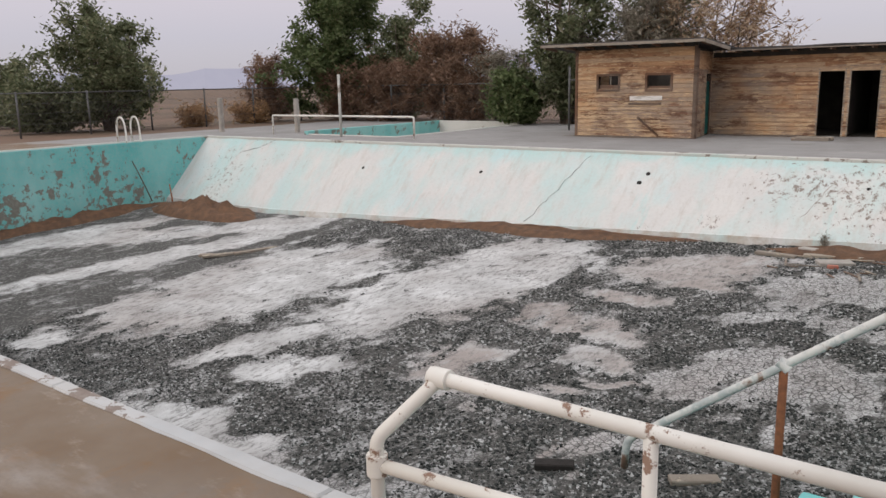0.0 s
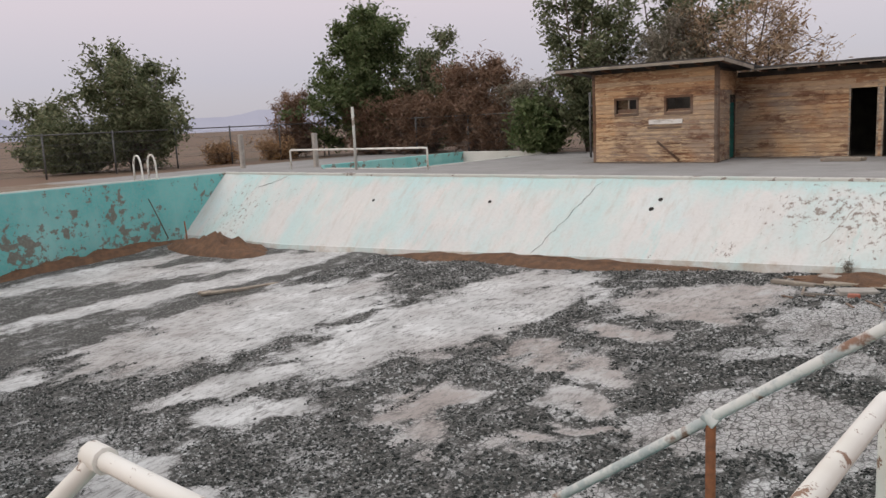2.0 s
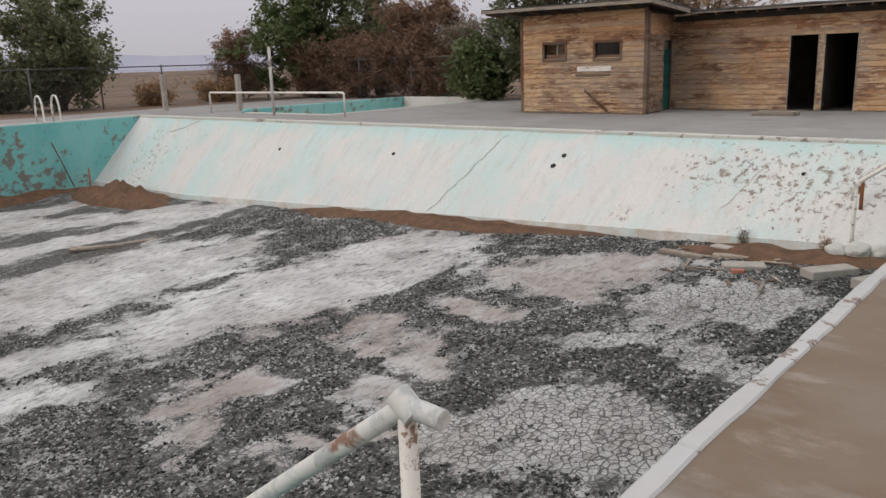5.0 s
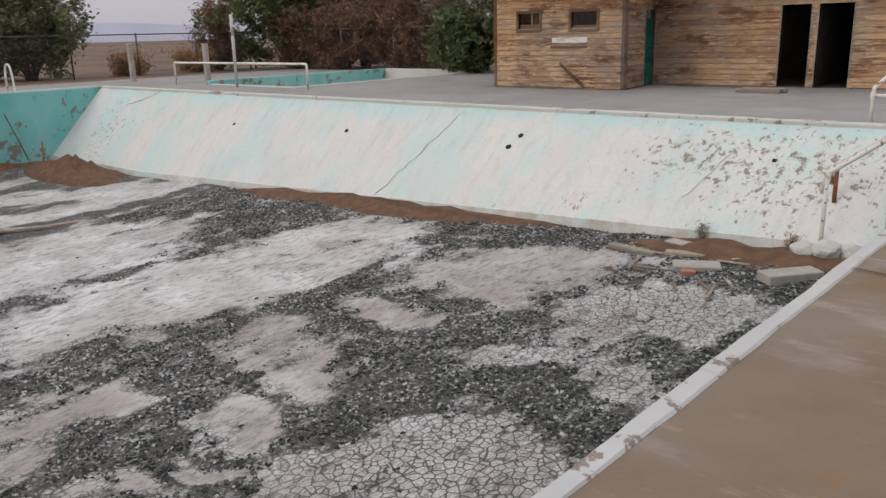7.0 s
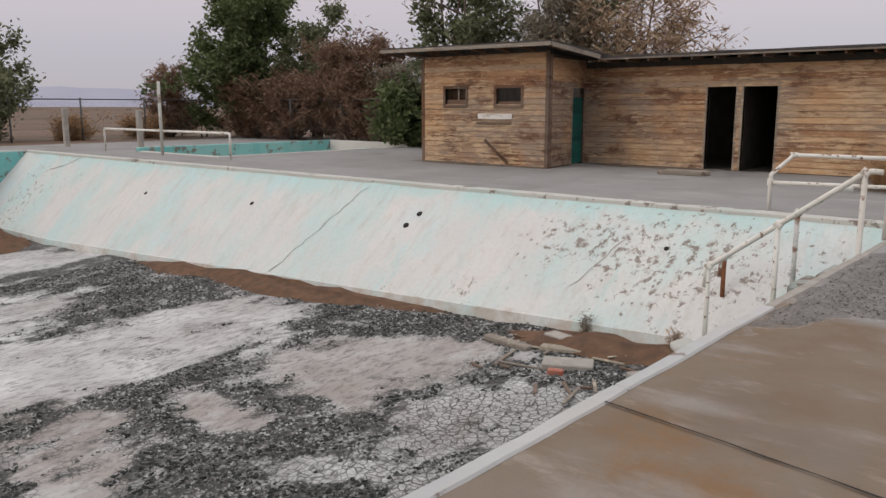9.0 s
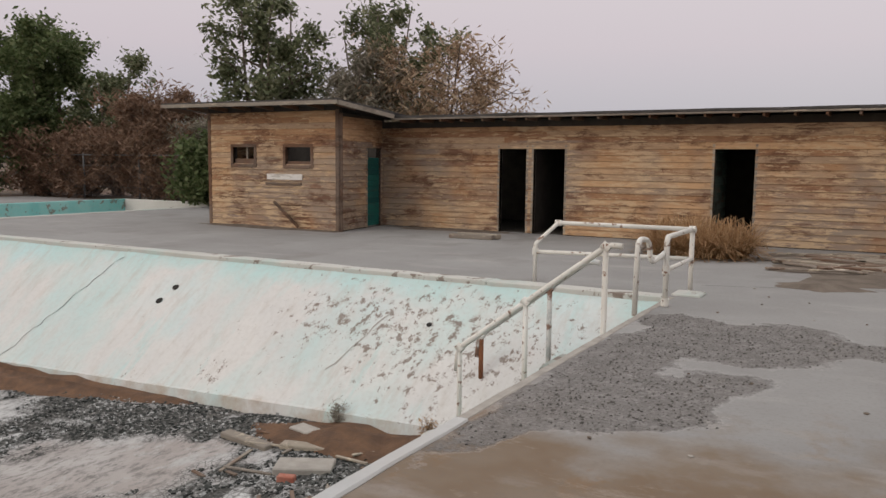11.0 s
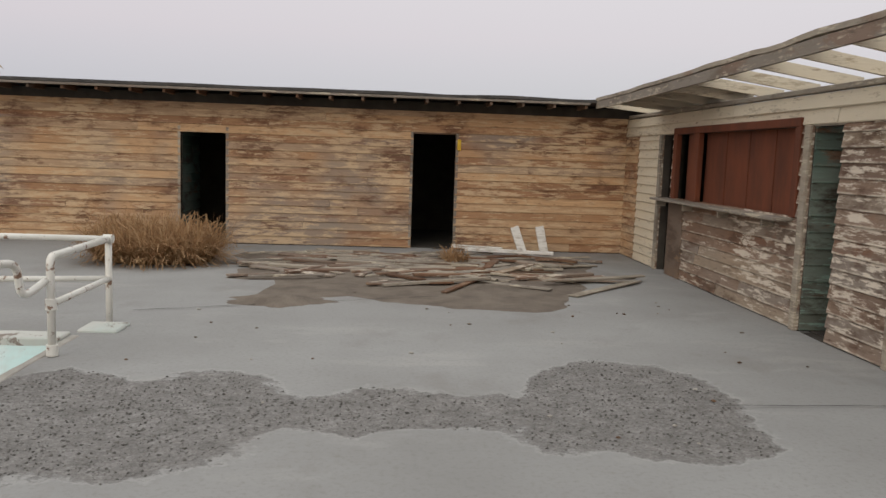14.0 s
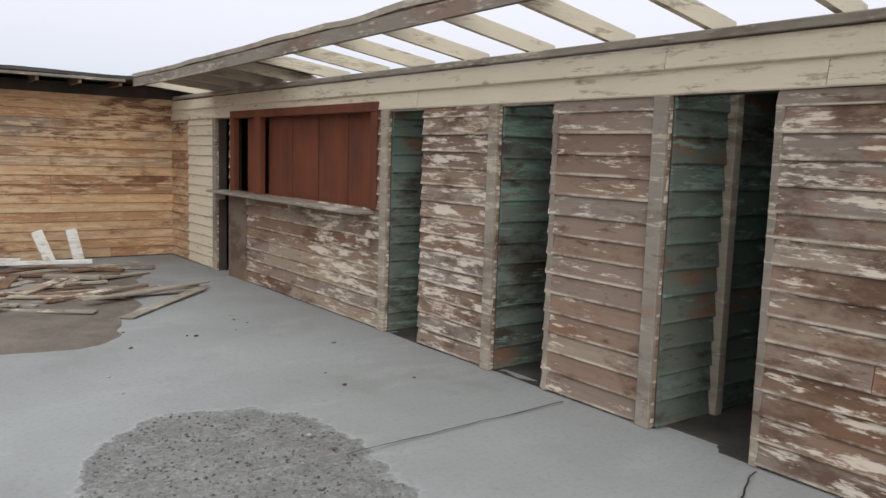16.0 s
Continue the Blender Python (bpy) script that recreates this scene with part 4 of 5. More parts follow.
# ---- trees and bushes ----
def tree(name, x, y, h, w, leaf, count, size, label, category, seed, low=0.1, stems=3, bare=False, lean=0.0):
    rng = np.random.default_rng(seed)
    t = thing(name, label, category, at=(x, y, -0.06))
    bm = bmesh.new()
    tips = []
    for s in range(stems):
        a = 2 * math.pi * (s + rng.random() * 0.6) / stems
        spread = w * 0.28 * (0.3 + 0.7 * rng.random())
        p0 = Vector((min(0.18, 0.05 * w) * math.cos(a), min(0.18, 0.05 * w) * math.sin(a), 0))
        top = Vector((spread * math.cos(a) + lean * h, spread * math.sin(a), h * (0.74 + 0.2 * rng.random())))
        mid = p0.lerp(top, 0.5) + Vector(rng.normal(0, min(0.15, 0.03 * h), 3))
        tube(bm, bend([p0, mid, top], 1.0, 3), 0.03 * h * (0.6 if stems > 2 else 1), min(0.02, 0.008 * h), 7)
        for b in range(11 if bare else 9):
            f = low + (0.98 - low) * (b + rng.random()) / (11 if bare else 9)
            base = p0.lerp(mid, f * 2) if f < 0.5 else mid.lerp(top, f * 2 - 1)
            ba = rng.random() * 6.283
            shape = math.sin(math.pi * min(1, 0.25 + 0.72 * f)) ** 0.8
            ln = w * 0.42 * shape * (0.55 + 0.6 * rng.random())
            tip = base + Vector((ln * math.cos(ba), ln * math.sin(ba), ln * (0.25 + 0.5 * rng.random())))
            if tip.z > h:
                tip.z = h * (0.95 + 0.05 * rng.random())
            tube(bm, [base, base.lerp(tip, 0.5) + Vector(rng.normal(0, min(0.08, 0.02 * h), 3)), tip], 0.012 * h * (1.1 - f), min(0.008, 0.004 * h), 5, False)
            tips.append((base, tip))
            for q in range(5 if bare else 3):
                g = 0.3 + 0.7 * rng.random()
                b2 = base.lerp(tip, g)
                t2 = b2 + Vector(rng.normal(0, 0.22 * ln + min(0.1, 0.02 * h), 3)) + Vector((0, 0, 0.12 * ln))
                tube(bm, [b2, t2], min(0.012, 0.005 * h), min(0.005, 0.003 * h), 4, False)
                tips.append((b2, t2))
    for b in range(16):
        a, q = rng.random() * 6.283, w * (0.12 + 0.30 * rng.random())
        base = Vector((min(0.2, 0.05 * w) * math.cos(a), min(0.2, 0.05 * w) * math.sin(a), 0.01 * h))
        tip = Vector((q * math.cos(a), q * math.sin(a), h * (0.12 + 0.34 * rng.random())))
        tube(bm, [base, base.lerp(tip, 0.5) + Vector((0, 0, 0.08 * h)), tip], min(0.03, 0.01 * h), min(0.008, 0.004 * h), 5, False)
        tips += [(base.lerp(tip, 0.35), tip)] * 4
    part("trunk", bm, BARK, t, "grey-brown stems and limbs")
    vs, fs = [], []
    count = int(count * 1.7)
    k = rng.integers(0, len(tips), count)
    g = 0.25 + 0.85 * rng.random(count)
    off = rng.normal(0, 1, (count, 3)) * (0.075 * w ** 0.5) * (0.5 + rng.random((count, 1)))
    ang = rng.random((count, 3)) * 6.283
    for i in range(count):
        a, b = tips[k[i]]
        p = a.lerp(b, g[i]) + Vector(off[i])
        if p.z < min(0.1, 0.05 * h):
            p.z = min(0.1, 0.05 * h) + min(0.3, 0.1 * h) * rng.random()
        u = Vector((math.cos(ang[i, 0]), math.sin(ang[i, 0]), 0.9 * math.sin(ang[i, 1]))).normalized()
        v = u.cross(Vector((math.cos(ang[i, 2]), 0.4, math.sin(ang[i, 2])))).normalized()
        s = size * 0.85 * (0.6 + 0.8 * rng.random())
        wv = s * (0.22 if bare else 0.42)
        n0 = len(vs)
        vs += [p - u * s, p + v * wv - u * s * 0.1, p + u * s, p - v * wv - u * s * 0.1]
        fs.append((n0, n0 + 1, n0 + 2, n0 + 3))
    me = bpy.data.meshes.new("crown")
    me.from_pydata(vs, [], fs)
    link("crown", me, leaf, t, "uneven crown of small leaves" if not bare else "sparse crown of dry twigs")
    return t


tree("tree", -35.4, 19.2, 6.0, 6.2, LEAF_DARK, 14000, 0.13, "bushy dark green tree with ragged outline by the fence", "tree", 1, 0.05, 4)
tree("tree", -44.5, 19.0, 3.6, 4.5, LEAF_DARK, 5000, 0.13, "low dark bush beyond the fence", "bush", 2, 0.05, 3)
tree("tree", -31.4, 30.8, 8.3, 7.2, LEAF_GREEN, 26000, 0.14, "tall leafy green tree behind the fence", "tree", 3, 0.08, 4)
tree("tree", -27.8, 32.0, 6.6, 4.5, LEAF_DARK, 8000, 0.13, "grey-green tree with thin top behind the fence", "tree", 4, 0.1, 3)
tree("tree", -24.0, 30.8, 4.9, 4.8, LEAF_RED, 12000, 0.15, "withered red-brown tamarisk bush by the wading pool", "bush", 5, 0.04, 5, True)
tree("tree", -27.4, 30.3, 3.2, 4.2, LEAF_RED, 7000, 0.14, "low dry red-brown bush at the fence", "bush", 6, 0.04, 5, True)
tree("tree", -35.0, 28.4, 3.9, 3.6, LEAF_RED, 4500, 0.14, "dry brown bush with bare twigs at the fence", "bush", 7, 0.04, 4, True)
tree("tree", -21.2, 31.2, 3.8, 3.6, LEAF_GREY, 5000, 0.14, "grey-brown dry bush behind the fence", "bush", 8, 0.04, 4, True)
tree("tree", -16.6, 29.6, 8.3, 5.2, LEAF_DARK, 8500, 0.14, "large dark green tree behind the wooden hut", "tree", 9, 0.05, 4)
tree("tree", -13.9, 31.3, 5.9, 4.2, LEAF_GREY, 9000, 0.15, "grey-green feathery bush behind the hut", "bush", 10, 0.05, 5, True)
tree("tree", -14.6, 33.6, 8.4, 6.4, LEAF_DARK, 7500, 0.14, "thin-leaved tree behind the hut roof", "tree", 11, 0.1, 4)
tree("tree", -11.8, 32.6, 6.2, 7.2, LEAF_BROWN, 6000, 0.16, "half-dead red-brown tree with bare branches over the roof", "tree", 12, 0.1, 5, True, 0.05)

tree("bush", -30.2, 30.1, 2.6, 4.0, LEAF_RED, 5000, 0.14, "low red-brown brush at the foot of the trees", "bush", 21, 0.03, 4, True)
tree("bush", -22.0, 30.4, 2.4, 3.4, LEAF_RED, 4000, 0.14, "low red-brown brush behind the fence", "bush", 22, 0.03, 4, True)
tree("bush", -18.6, 28.6, 2.6, 3.0, LEAF_GREEN, 5000, 0.13, "low green shrub at the foot of the large tree", "bush", 23, 0.03, 4)
tree("bush", -36.8, 17.0, 2.2, 4.6, LEAF_DARK, 5000, 0.13, "low dark shrub at the foot of the tree", "bush", 24, 0.03, 4)
tree("bush", -33.9, 23.0, 0.9, 2.2, LEAF_STRAW, 1500, 0.12, "dry straw-coloured brush along the fence", "bush", 25, 0.03, 4, True)
tree("bush", -33.8, 26.4, 1.0, 2.4, LEAF_STRAW, 1500, 0.12, "dry straw-coloured brush along the fence", "bush", 26, 0.03, 4, True)

# ---- wooden buildings ----
def wall_mesh(bm, u0, u1, z0, z1, holes, place):
    """A wall with thickness as blocks round its openings. place(u, z, depth) gives the point."""
    us = sorted({u0, u1, *[h[0] for h in holes], *[h[1] for h in holes]})
    zs = sorted({z0, z1, *[h[2] for h in holes], *[h[3] for h in holes]})
    for a, b in zip(us, us[1:]):
        for c, d in zip(zs, zs[1:]):
            if any(h[0] <= (a + b) / 2 <= h[1] and h[2] <= (c + d) / 2 <= h[3] for h in holes):
                continue
            p, q = place(a, c, 0.0), place(b, d, 0.11)
            box(bm, [min(i, j) for i, j in zip(p, q)], [max(i, j) for i, j in zip(p, q)])
    return bm


def board_mesh():
    """A lap board, one metre long, thicker at its lower edge, with a worn bottom corner."""
    bm = bmesh.new()
    prof = [(0.0, 0.0), (-0.025, 0.0), (-0.030, 0.06), (-0.008, 1.0), (0.0, 1.0)]
    ends = [[bm.verts.new((x, d, z)) for d, z in prof] for x in (0, 1)]
    for k in range(5):
        bm.faces.new((ends[0][k], ends[0][(k + 1) % 5], ends[1][(k + 1) % 5], ends[1][k]))
    bm.faces.new(ends[0])
    bm.faces.new(ends[1][::-1])
    bmesh.ops.recalc_face_normals(bm, faces=bm.faces)
    me = bpy.data.meshes.new("board")
    bm.to_mesh(me)
    bm.free()
    return me


def siding(wall, u0, u1, z0, z1, holes, matrix, mat, course=0.138, piece=2.6, seed=0, gone=0.0):
    """Lap boards over a wall: u runs along it, and matrix sets the local x along the wall, y into it."""
    me = board_mesh()
    me.materials.append(mat)
    rng = random.Random(seed)
    z = z0
    while z < z1 - 0.02:
        h = min(course, z1 - z)
        spans = [(u0, u1)]
        for a, b, c, d in holes:
            if z + h * 0.5 > c and z + h * 0.5 < d:
                spans = [s for p, q in spans for s in ((p, min(q, a)), (max(p, b), q)) if s[1] - s[0] > 0.03]
        for p, q in spans:
            u = p
            first = True
            while u < q - 0.02:
                ln = piece * (0.5 + rng.random()) if not first else piece * (0.25 + rng.random())
                e = q if q - u - ln < 0.5 else u + ln
                first = False
                if rng.random() >= gone:
                    ob = new("board", me)
                    ob.parent = wall
                    ob.matrix_basis = matrix @ pose(u + 0.002, rng.uniform(-0.003, 0.001), z - 0.006, 0, rng.gauss(0, 0.06)) @ Matrix.Diagonal((e - u - 0.004, 1, h + 0.004, 1))
                u = e
        z += h


# openings: from, to, foot, head
DOORS = [(-5.58, -4.90, 0, 1.99), (-4.72, -3.96, 0, 1.99), (-0.71, 0.07, 0, 2.01), (3.36, 4.12, 0, 2.06)]
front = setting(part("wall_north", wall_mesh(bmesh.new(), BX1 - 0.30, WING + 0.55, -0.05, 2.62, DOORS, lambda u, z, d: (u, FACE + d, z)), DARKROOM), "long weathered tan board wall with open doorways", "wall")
siding(front, BX1 - 0.36, WING + 0.02, 0.02, 2.46, DOORS, pose(0, FACE, 0), TAN, seed=1, piece=4.6)
for a, b, c, d in DOORS:
    fr = setting(new("door_1"), "open doorway with bare grey timber jambs", "doorway")
    part("jamb", boxes(((a - 0.05, FACE - 0.027, 0), (a, FACE + 0.13, d + 0.04)), bevel=0.006), GREYWOOD, fr)
    part("jamb", boxes(((b, FACE - 0.027, 0), (b + 0.05, FACE + 0.13, d + 0.04)), bevel=0.006), GREYWOOD, fr)
    part("head", boxes(((a, FACE - 0.015, d), (b, FACE + 0.13, d + 0.04)), bevel=0.006), DARKWOOD, fr)
# Room walls and floor carry the interior's shade in their dark colour.
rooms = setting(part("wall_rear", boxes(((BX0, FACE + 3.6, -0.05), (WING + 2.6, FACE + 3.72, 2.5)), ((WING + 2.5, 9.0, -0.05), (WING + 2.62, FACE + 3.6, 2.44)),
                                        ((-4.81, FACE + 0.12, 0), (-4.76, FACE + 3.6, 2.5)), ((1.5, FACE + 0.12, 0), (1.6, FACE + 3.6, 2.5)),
                                        ((BX1 - 0.1, FACE + 0.12, 0), (BX1, FACE + 3.6, 2.5)), ((BX0, FACE, -0.05), (BX0 + 0.1, FACE + 3.6, 2.5))), DARKROOM), "bare board walls of the changing rooms, coloured dark as unlit", "wall")
setting(part("floor_rooms", boxes(((BX1, FACE + 0.11, -0.1), (WING + 2.5, FACE + 3.6, 0.015)), ((WING + 0.11, 9.0, -0.1), (WING + 2.5, FACE + 0.11, 0.015))), DARKROOM), "changing room floor, coloured dark as unlit", "floor")

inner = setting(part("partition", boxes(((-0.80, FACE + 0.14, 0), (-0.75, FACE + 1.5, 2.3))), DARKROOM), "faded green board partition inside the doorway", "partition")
siding(inner, FACE + 0.14, FACE + 1.5, 0.02, 2.3, [], pose(-0.75, 0, 0, 0, 0, 90), GREEN, course=0.17, piece=2.0, seed=9)

# hut at the end of the row
WIN = [(-11.81, -11.12, 1.53, 1.94), (-10.13, -9.37, 1.52, 1.94)]
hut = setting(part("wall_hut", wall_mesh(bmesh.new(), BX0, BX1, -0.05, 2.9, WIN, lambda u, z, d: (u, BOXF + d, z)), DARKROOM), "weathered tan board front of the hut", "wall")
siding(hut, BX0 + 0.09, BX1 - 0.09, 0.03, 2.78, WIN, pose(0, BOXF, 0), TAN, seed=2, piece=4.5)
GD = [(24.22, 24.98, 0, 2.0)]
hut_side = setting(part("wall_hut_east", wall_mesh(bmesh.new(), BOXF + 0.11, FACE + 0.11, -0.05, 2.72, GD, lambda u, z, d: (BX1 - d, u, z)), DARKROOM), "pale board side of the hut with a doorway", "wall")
siding(hut_side, BOXF + 0.10, FACE - 0.03, 0.03, 2.66, GD, pose(BX1, 0, 0, 0, 0, 90), TAN, seed=3, piece=2.0)
setting(part("wall_hut_west", boxes(((BX0, BOXF + 0.11, -0.05), (BX0 + 0.11, FACE, 2.75))), TAN), "weathered board side of the hut", "wall")
for x0 in (BX0 - 0.012, BX1 - 0.09):
    setting(part("trim", boxes(((x0, BOXF - 0.034, 0), (x0 + 0.10, BOXF - 0.001, 2.80)), bevel=0.006), DARKWOOD), "red-brown corner board of the hut", "trim")
setting(part("trim", boxes(((BX1 + 0.002, BOXF + 0.0, 0), (BX1 + 0.034, BOXF + 0.095, 2.72)), bevel=0.006), DARKWOOD), "red-brown corner board of the hut", "trim")
for i, (a, b, c, d) in enumerate(WIN):
    wd = setting(new("window_%d" % (i + 1)), "small unglazed hut window with red-brown frame", "window")
    w = 0.075
    part("window_frame", boxes(((a - w, BOXF - 0.04, c - w), (a, BOXF + 0.06, d + w)), ((b, BOXF - 0.04, c - w), (b + w, BOXF + 0.06, d + w)), ((a, BOXF - 0.038, d), (b, BOXF + 0.06, d + w)), bevel=0.005), DARKWOOD, wd)
    part("window_sill", boxes(((a, BOXF - 0.055, c - w), (b, BOXF + 0.06, c)), bevel=0.006), DARKWOOD, wd)
    bm = boxes(((a, BOXF + 0.05, c), (b, BOXF + 0.07, c + (0.13 if i == 0 else 0.09))))
    part("broken_board", bm, DARKWOOD, wd, "grey board left in the opening")
    if i == 0:
        part("mullion", boxes(((-11.44, BOXF + 0.05, c + 0.13), (-11.40, BOXF + 0.08, d))), GREYWOOD, wd)
green_door = setting(new("door_2"), "faded teal board door under a dark gap", "door")
part("door_leaf", boxes(((BX1 - 0.075, 24.25, 0.03), (BX1 - 0.035, 24.95, 1.72)), bevel=0.005), TEAL, green_door)
for i in range(12):
    part("plank", boxes(((BX1 - 0.034, 24.25, 0.04 + i * 0.14), (BX1 - 0.018, 24.95, 0.17 + i * 0.14)), bevel=0.004), TEAL, green_door)
part("jamb", boxes(((BX1 - 0.1, 24.16, 0), (BX1 + 0.025, 24.22, 2.04)), bevel=0.005), GREYWOOD, green_door)
part("jamb", boxes(((BX1 - 0.1, 24.98, 0), (BX1 + 0.025, 25.03, 2.04)), bevel=0.005), DARKWOOD, green_door)
SPLAY = Matrix.Translation((BX1, BOXF, 0)) @ pose(0, 0, 0, 0, 0, 8.5) @ Matrix.Translation((-BX1, -BOXF, 0))
for ob in (hut_side, green_door):
    ob.matrix_basis = SPLAY
sign = thing("sign_board", "pale flaking board with worn unreadable lettering", "sign")
part("panel", boxes(((-10.70, BOXF - 0.05, 1.17), (-9.62, BOXF - 0.026, 1.31)), bevel=0.004), WHITEWOOD, sign)
loose = thing("loose_board", "dark board hanging under the sign", "board")
part("plank", boxes(((-10.75, BOXF - 0.055, 1.04), (-9.65, BOXF - 0.022, 1.10)), bevel=0.005), DARKWOOD, loose)
lean = tagged(part("leaning_stick", boxes(((-0.035, -0.02, -0.45), (0.035, 0.02, 0.45)), bevel=0.006), DARKWOOD), "dark stick leaning on the hut wall", "stick")
lean.matrix_world = pose(-10.02, BOXF - 0.16, 0.36, 6, -48, 0)

# the wing at right angles
WDOORS = [(22.66, 23.10, 0, 2.12), (18.98, 22.56, 1.16, 2.12), (18.12, 18.66, 0, 2.11), (16.48, 17.06, 0, 2.11), (14.74, 15.44, 0, 2.13)]
wing = setting(part("wall_east", wall_mesh(bmesh.new(), 8.5, FACE, -0.05, 2.42, WDOORS, lambda u, z, d: (WING + d, u, z)), DARKROOM), "peeling brown board wall of the side wing", "wall")
WM = pose(WING, 0, 0, 0, 0, 90) @ Matrix.Diagonal((1, -1, 1, 1))
siding(wing, 8.5, 23.20, 0.02, 2.135, WDOORS, WM, PEEL, course=0.145, piece=2.4, seed=4)
siding(wing, 23.20, 24.3, 0.02, 2.135, WDOORS, WM, CREAM, course=0.145, piece=2.0, seed=6)
siding(wing, 24.3, FACE - 0.02, 0.02, 2.135, WDOORS, WM, TAN, course=0.138, piece=2.0, seed=7)
siding(wing, 8.5, FACE - 0.02, 2.14, 2.44, [], WM, CREAM, course=0.155, piece=2.6, seed=5)
for y in (23.11, 18.67, 17.07, 15.45):
    p = setting(part("trim", boxes(((WING - 0.05, y, 0), (WING - 0.001, y + 0.11, 2.13)), bevel=0.007), GREYWOOD), "pale weathered door post", "trim")
for y in (16.42, 14.69):
    setting(part("trim", boxes(((WING - 0.03, y, 0), (WING + 0.10, y + 0.05, 2.06)), bevel=0.007), GREYWOOD), "grey door jamb", "trim")
for y0, y1, z in ((22.64, 23.2, 2.125), (18.08, 18.66, 2.115), (16.42, 17.08, 2.115), (14.69, 15.46, 2.135)):
    setting(part("trim", boxes(((WING - 0.015, y0, z), (WING + 0.1, y1, z + 0.045)), bevel=0.006), GREYWOOD), "grey door head", "trim")

# green stalls behind the wing's doorways
stall_id = 0
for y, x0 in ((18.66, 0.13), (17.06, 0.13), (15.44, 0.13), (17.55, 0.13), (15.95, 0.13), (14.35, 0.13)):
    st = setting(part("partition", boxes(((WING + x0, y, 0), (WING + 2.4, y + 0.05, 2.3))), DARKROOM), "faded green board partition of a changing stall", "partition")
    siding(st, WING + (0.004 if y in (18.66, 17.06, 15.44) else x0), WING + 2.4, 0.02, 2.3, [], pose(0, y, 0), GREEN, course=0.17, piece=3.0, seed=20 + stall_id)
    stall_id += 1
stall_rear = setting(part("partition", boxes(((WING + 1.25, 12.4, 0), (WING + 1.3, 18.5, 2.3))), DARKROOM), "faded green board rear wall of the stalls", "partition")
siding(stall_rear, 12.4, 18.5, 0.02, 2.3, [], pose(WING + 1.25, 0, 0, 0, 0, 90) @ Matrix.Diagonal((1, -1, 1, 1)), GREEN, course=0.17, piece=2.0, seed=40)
setting(part("trim", boxes(((WING + 0.55, 15.36, 0), (WING + 0.63, 15.46, 2.2)), bevel=0.006), GREYWOOD), "grey timber stud inside the stall", "trim")

# dry plants and litter in the drained pool
tree("dry_weed", -3.1, 15.25, 0.3, 0.22, LEAF_GREY, 160, 0.03, "small grey weed at the foot of the sloped wall", "weed", 31, 0.05, 3, True).location = (-3.2, 15.62, floor_z(-3.2))
tree("dry_weed", -0.95, 15.3, 0.3, 0.2, LEAF_STRAW, 160, 0.03, "dry straw-coloured weed beside the pool steps", "weed", 32, 0.05, 3, True).location = (-1.9, 15.6, floor_z(-1.9))
lr = random.Random(5)
for i in range(16):
    ln = lr.uniform(0.2, 0.7)
    x, y = lr.uniform(-3.8, -1.9), lr.uniform(13.6, 15.1)
    ob = tagged(part("wood_splinter", box(bmesh.new(), (-ln / 2, -0.02, 0), (ln / 2, 0.02, 0.02), 0.003), (GREYWOOD, DARKWOOD)[i % 2]), "splinter of weathered wood on the mud", "wood", "splinters in the pool")
    ob.matrix_world = pose(x, y, floor_z(x, y) + 0.02, 0, lr.gauss(0, 4), lr.uniform(0, 180))

# serving hatch
hatch = thing("serving_hatch", "serving hatch shuttered with rust-red panels", "hatch")
part("panel", boxes(((WING + 0.085, 18.98, 1.17), (WING + 0.105, 21.62, 2.12))), RUSTRED, hatch)
for i in range(3):
    part("batten", boxes(((WING + 0.075, 19.62 + 0.66 * i, 1.17), (WING + 0.084, 19.66 + 0.66 * i, 2.12))), RUSTRED, hatch)
part("panel", boxes(((WING + 0.05, 21.95, 1.17), (WING + 0.07, 22.2, 2.12))), RUSTRED, hatch)
for y0, y1 in ((18.86, 18.98), (21.60, 21.80), (22.44, 22.58)):
    part("frame", boxes(((WING - 0.045, y0, 1.17), (WING + 0.03, y1, 2.12)), bevel=0.006), RUSTRED, hatch)
part("frame", boxes(((WING - 0.05, 18.86, 2.12), (WING + 0.03, 22.58, 2.215)), bevel=0.006), RUSTRED, hatch)
counter = thing("counter_shelf", "narrow silvered timber counter under the hatch", "counter")
bm = boxes(((WING - 0.24, 18.92, 1.125), (WING + 0.05, 22.95, 1.16)), bevel=0.006)
part("shelf", bm, GREYWOOD, counter)
for y in (19.3, 20.5, 21.7, 22.8):
    part("bracket", boxes(((WING - 0.17, y, 1.03), (WING - 0.024, y + 0.04, 1.124)), bevel=0.004), GREYWOOD, counter)
setting(part("trim", boxes(((WING - 0.04, 22.05, 0), (WING - 0.001, 22.64, 1.12)), bevel=0.006), DARKWOOD), "brown board beside the hatch", "trim")

# ---- roofs ----
def slab(bm, corners, thick):
    """A roof plane with thickness below its corners."""
    top = [bm.verts.new(c) for c in corners]
    low = [bm.verts.new((c[0], c[1], c[2] - thick)) for c in corners]
    bm.faces.new(top)
    bm.faces.new(low[::-1])
    n = len(corners)
    for i in range(n):
        bm.faces.new((top[i], low[i], low[(i + 1) % n], top[(i + 1) % n]))
    return bm


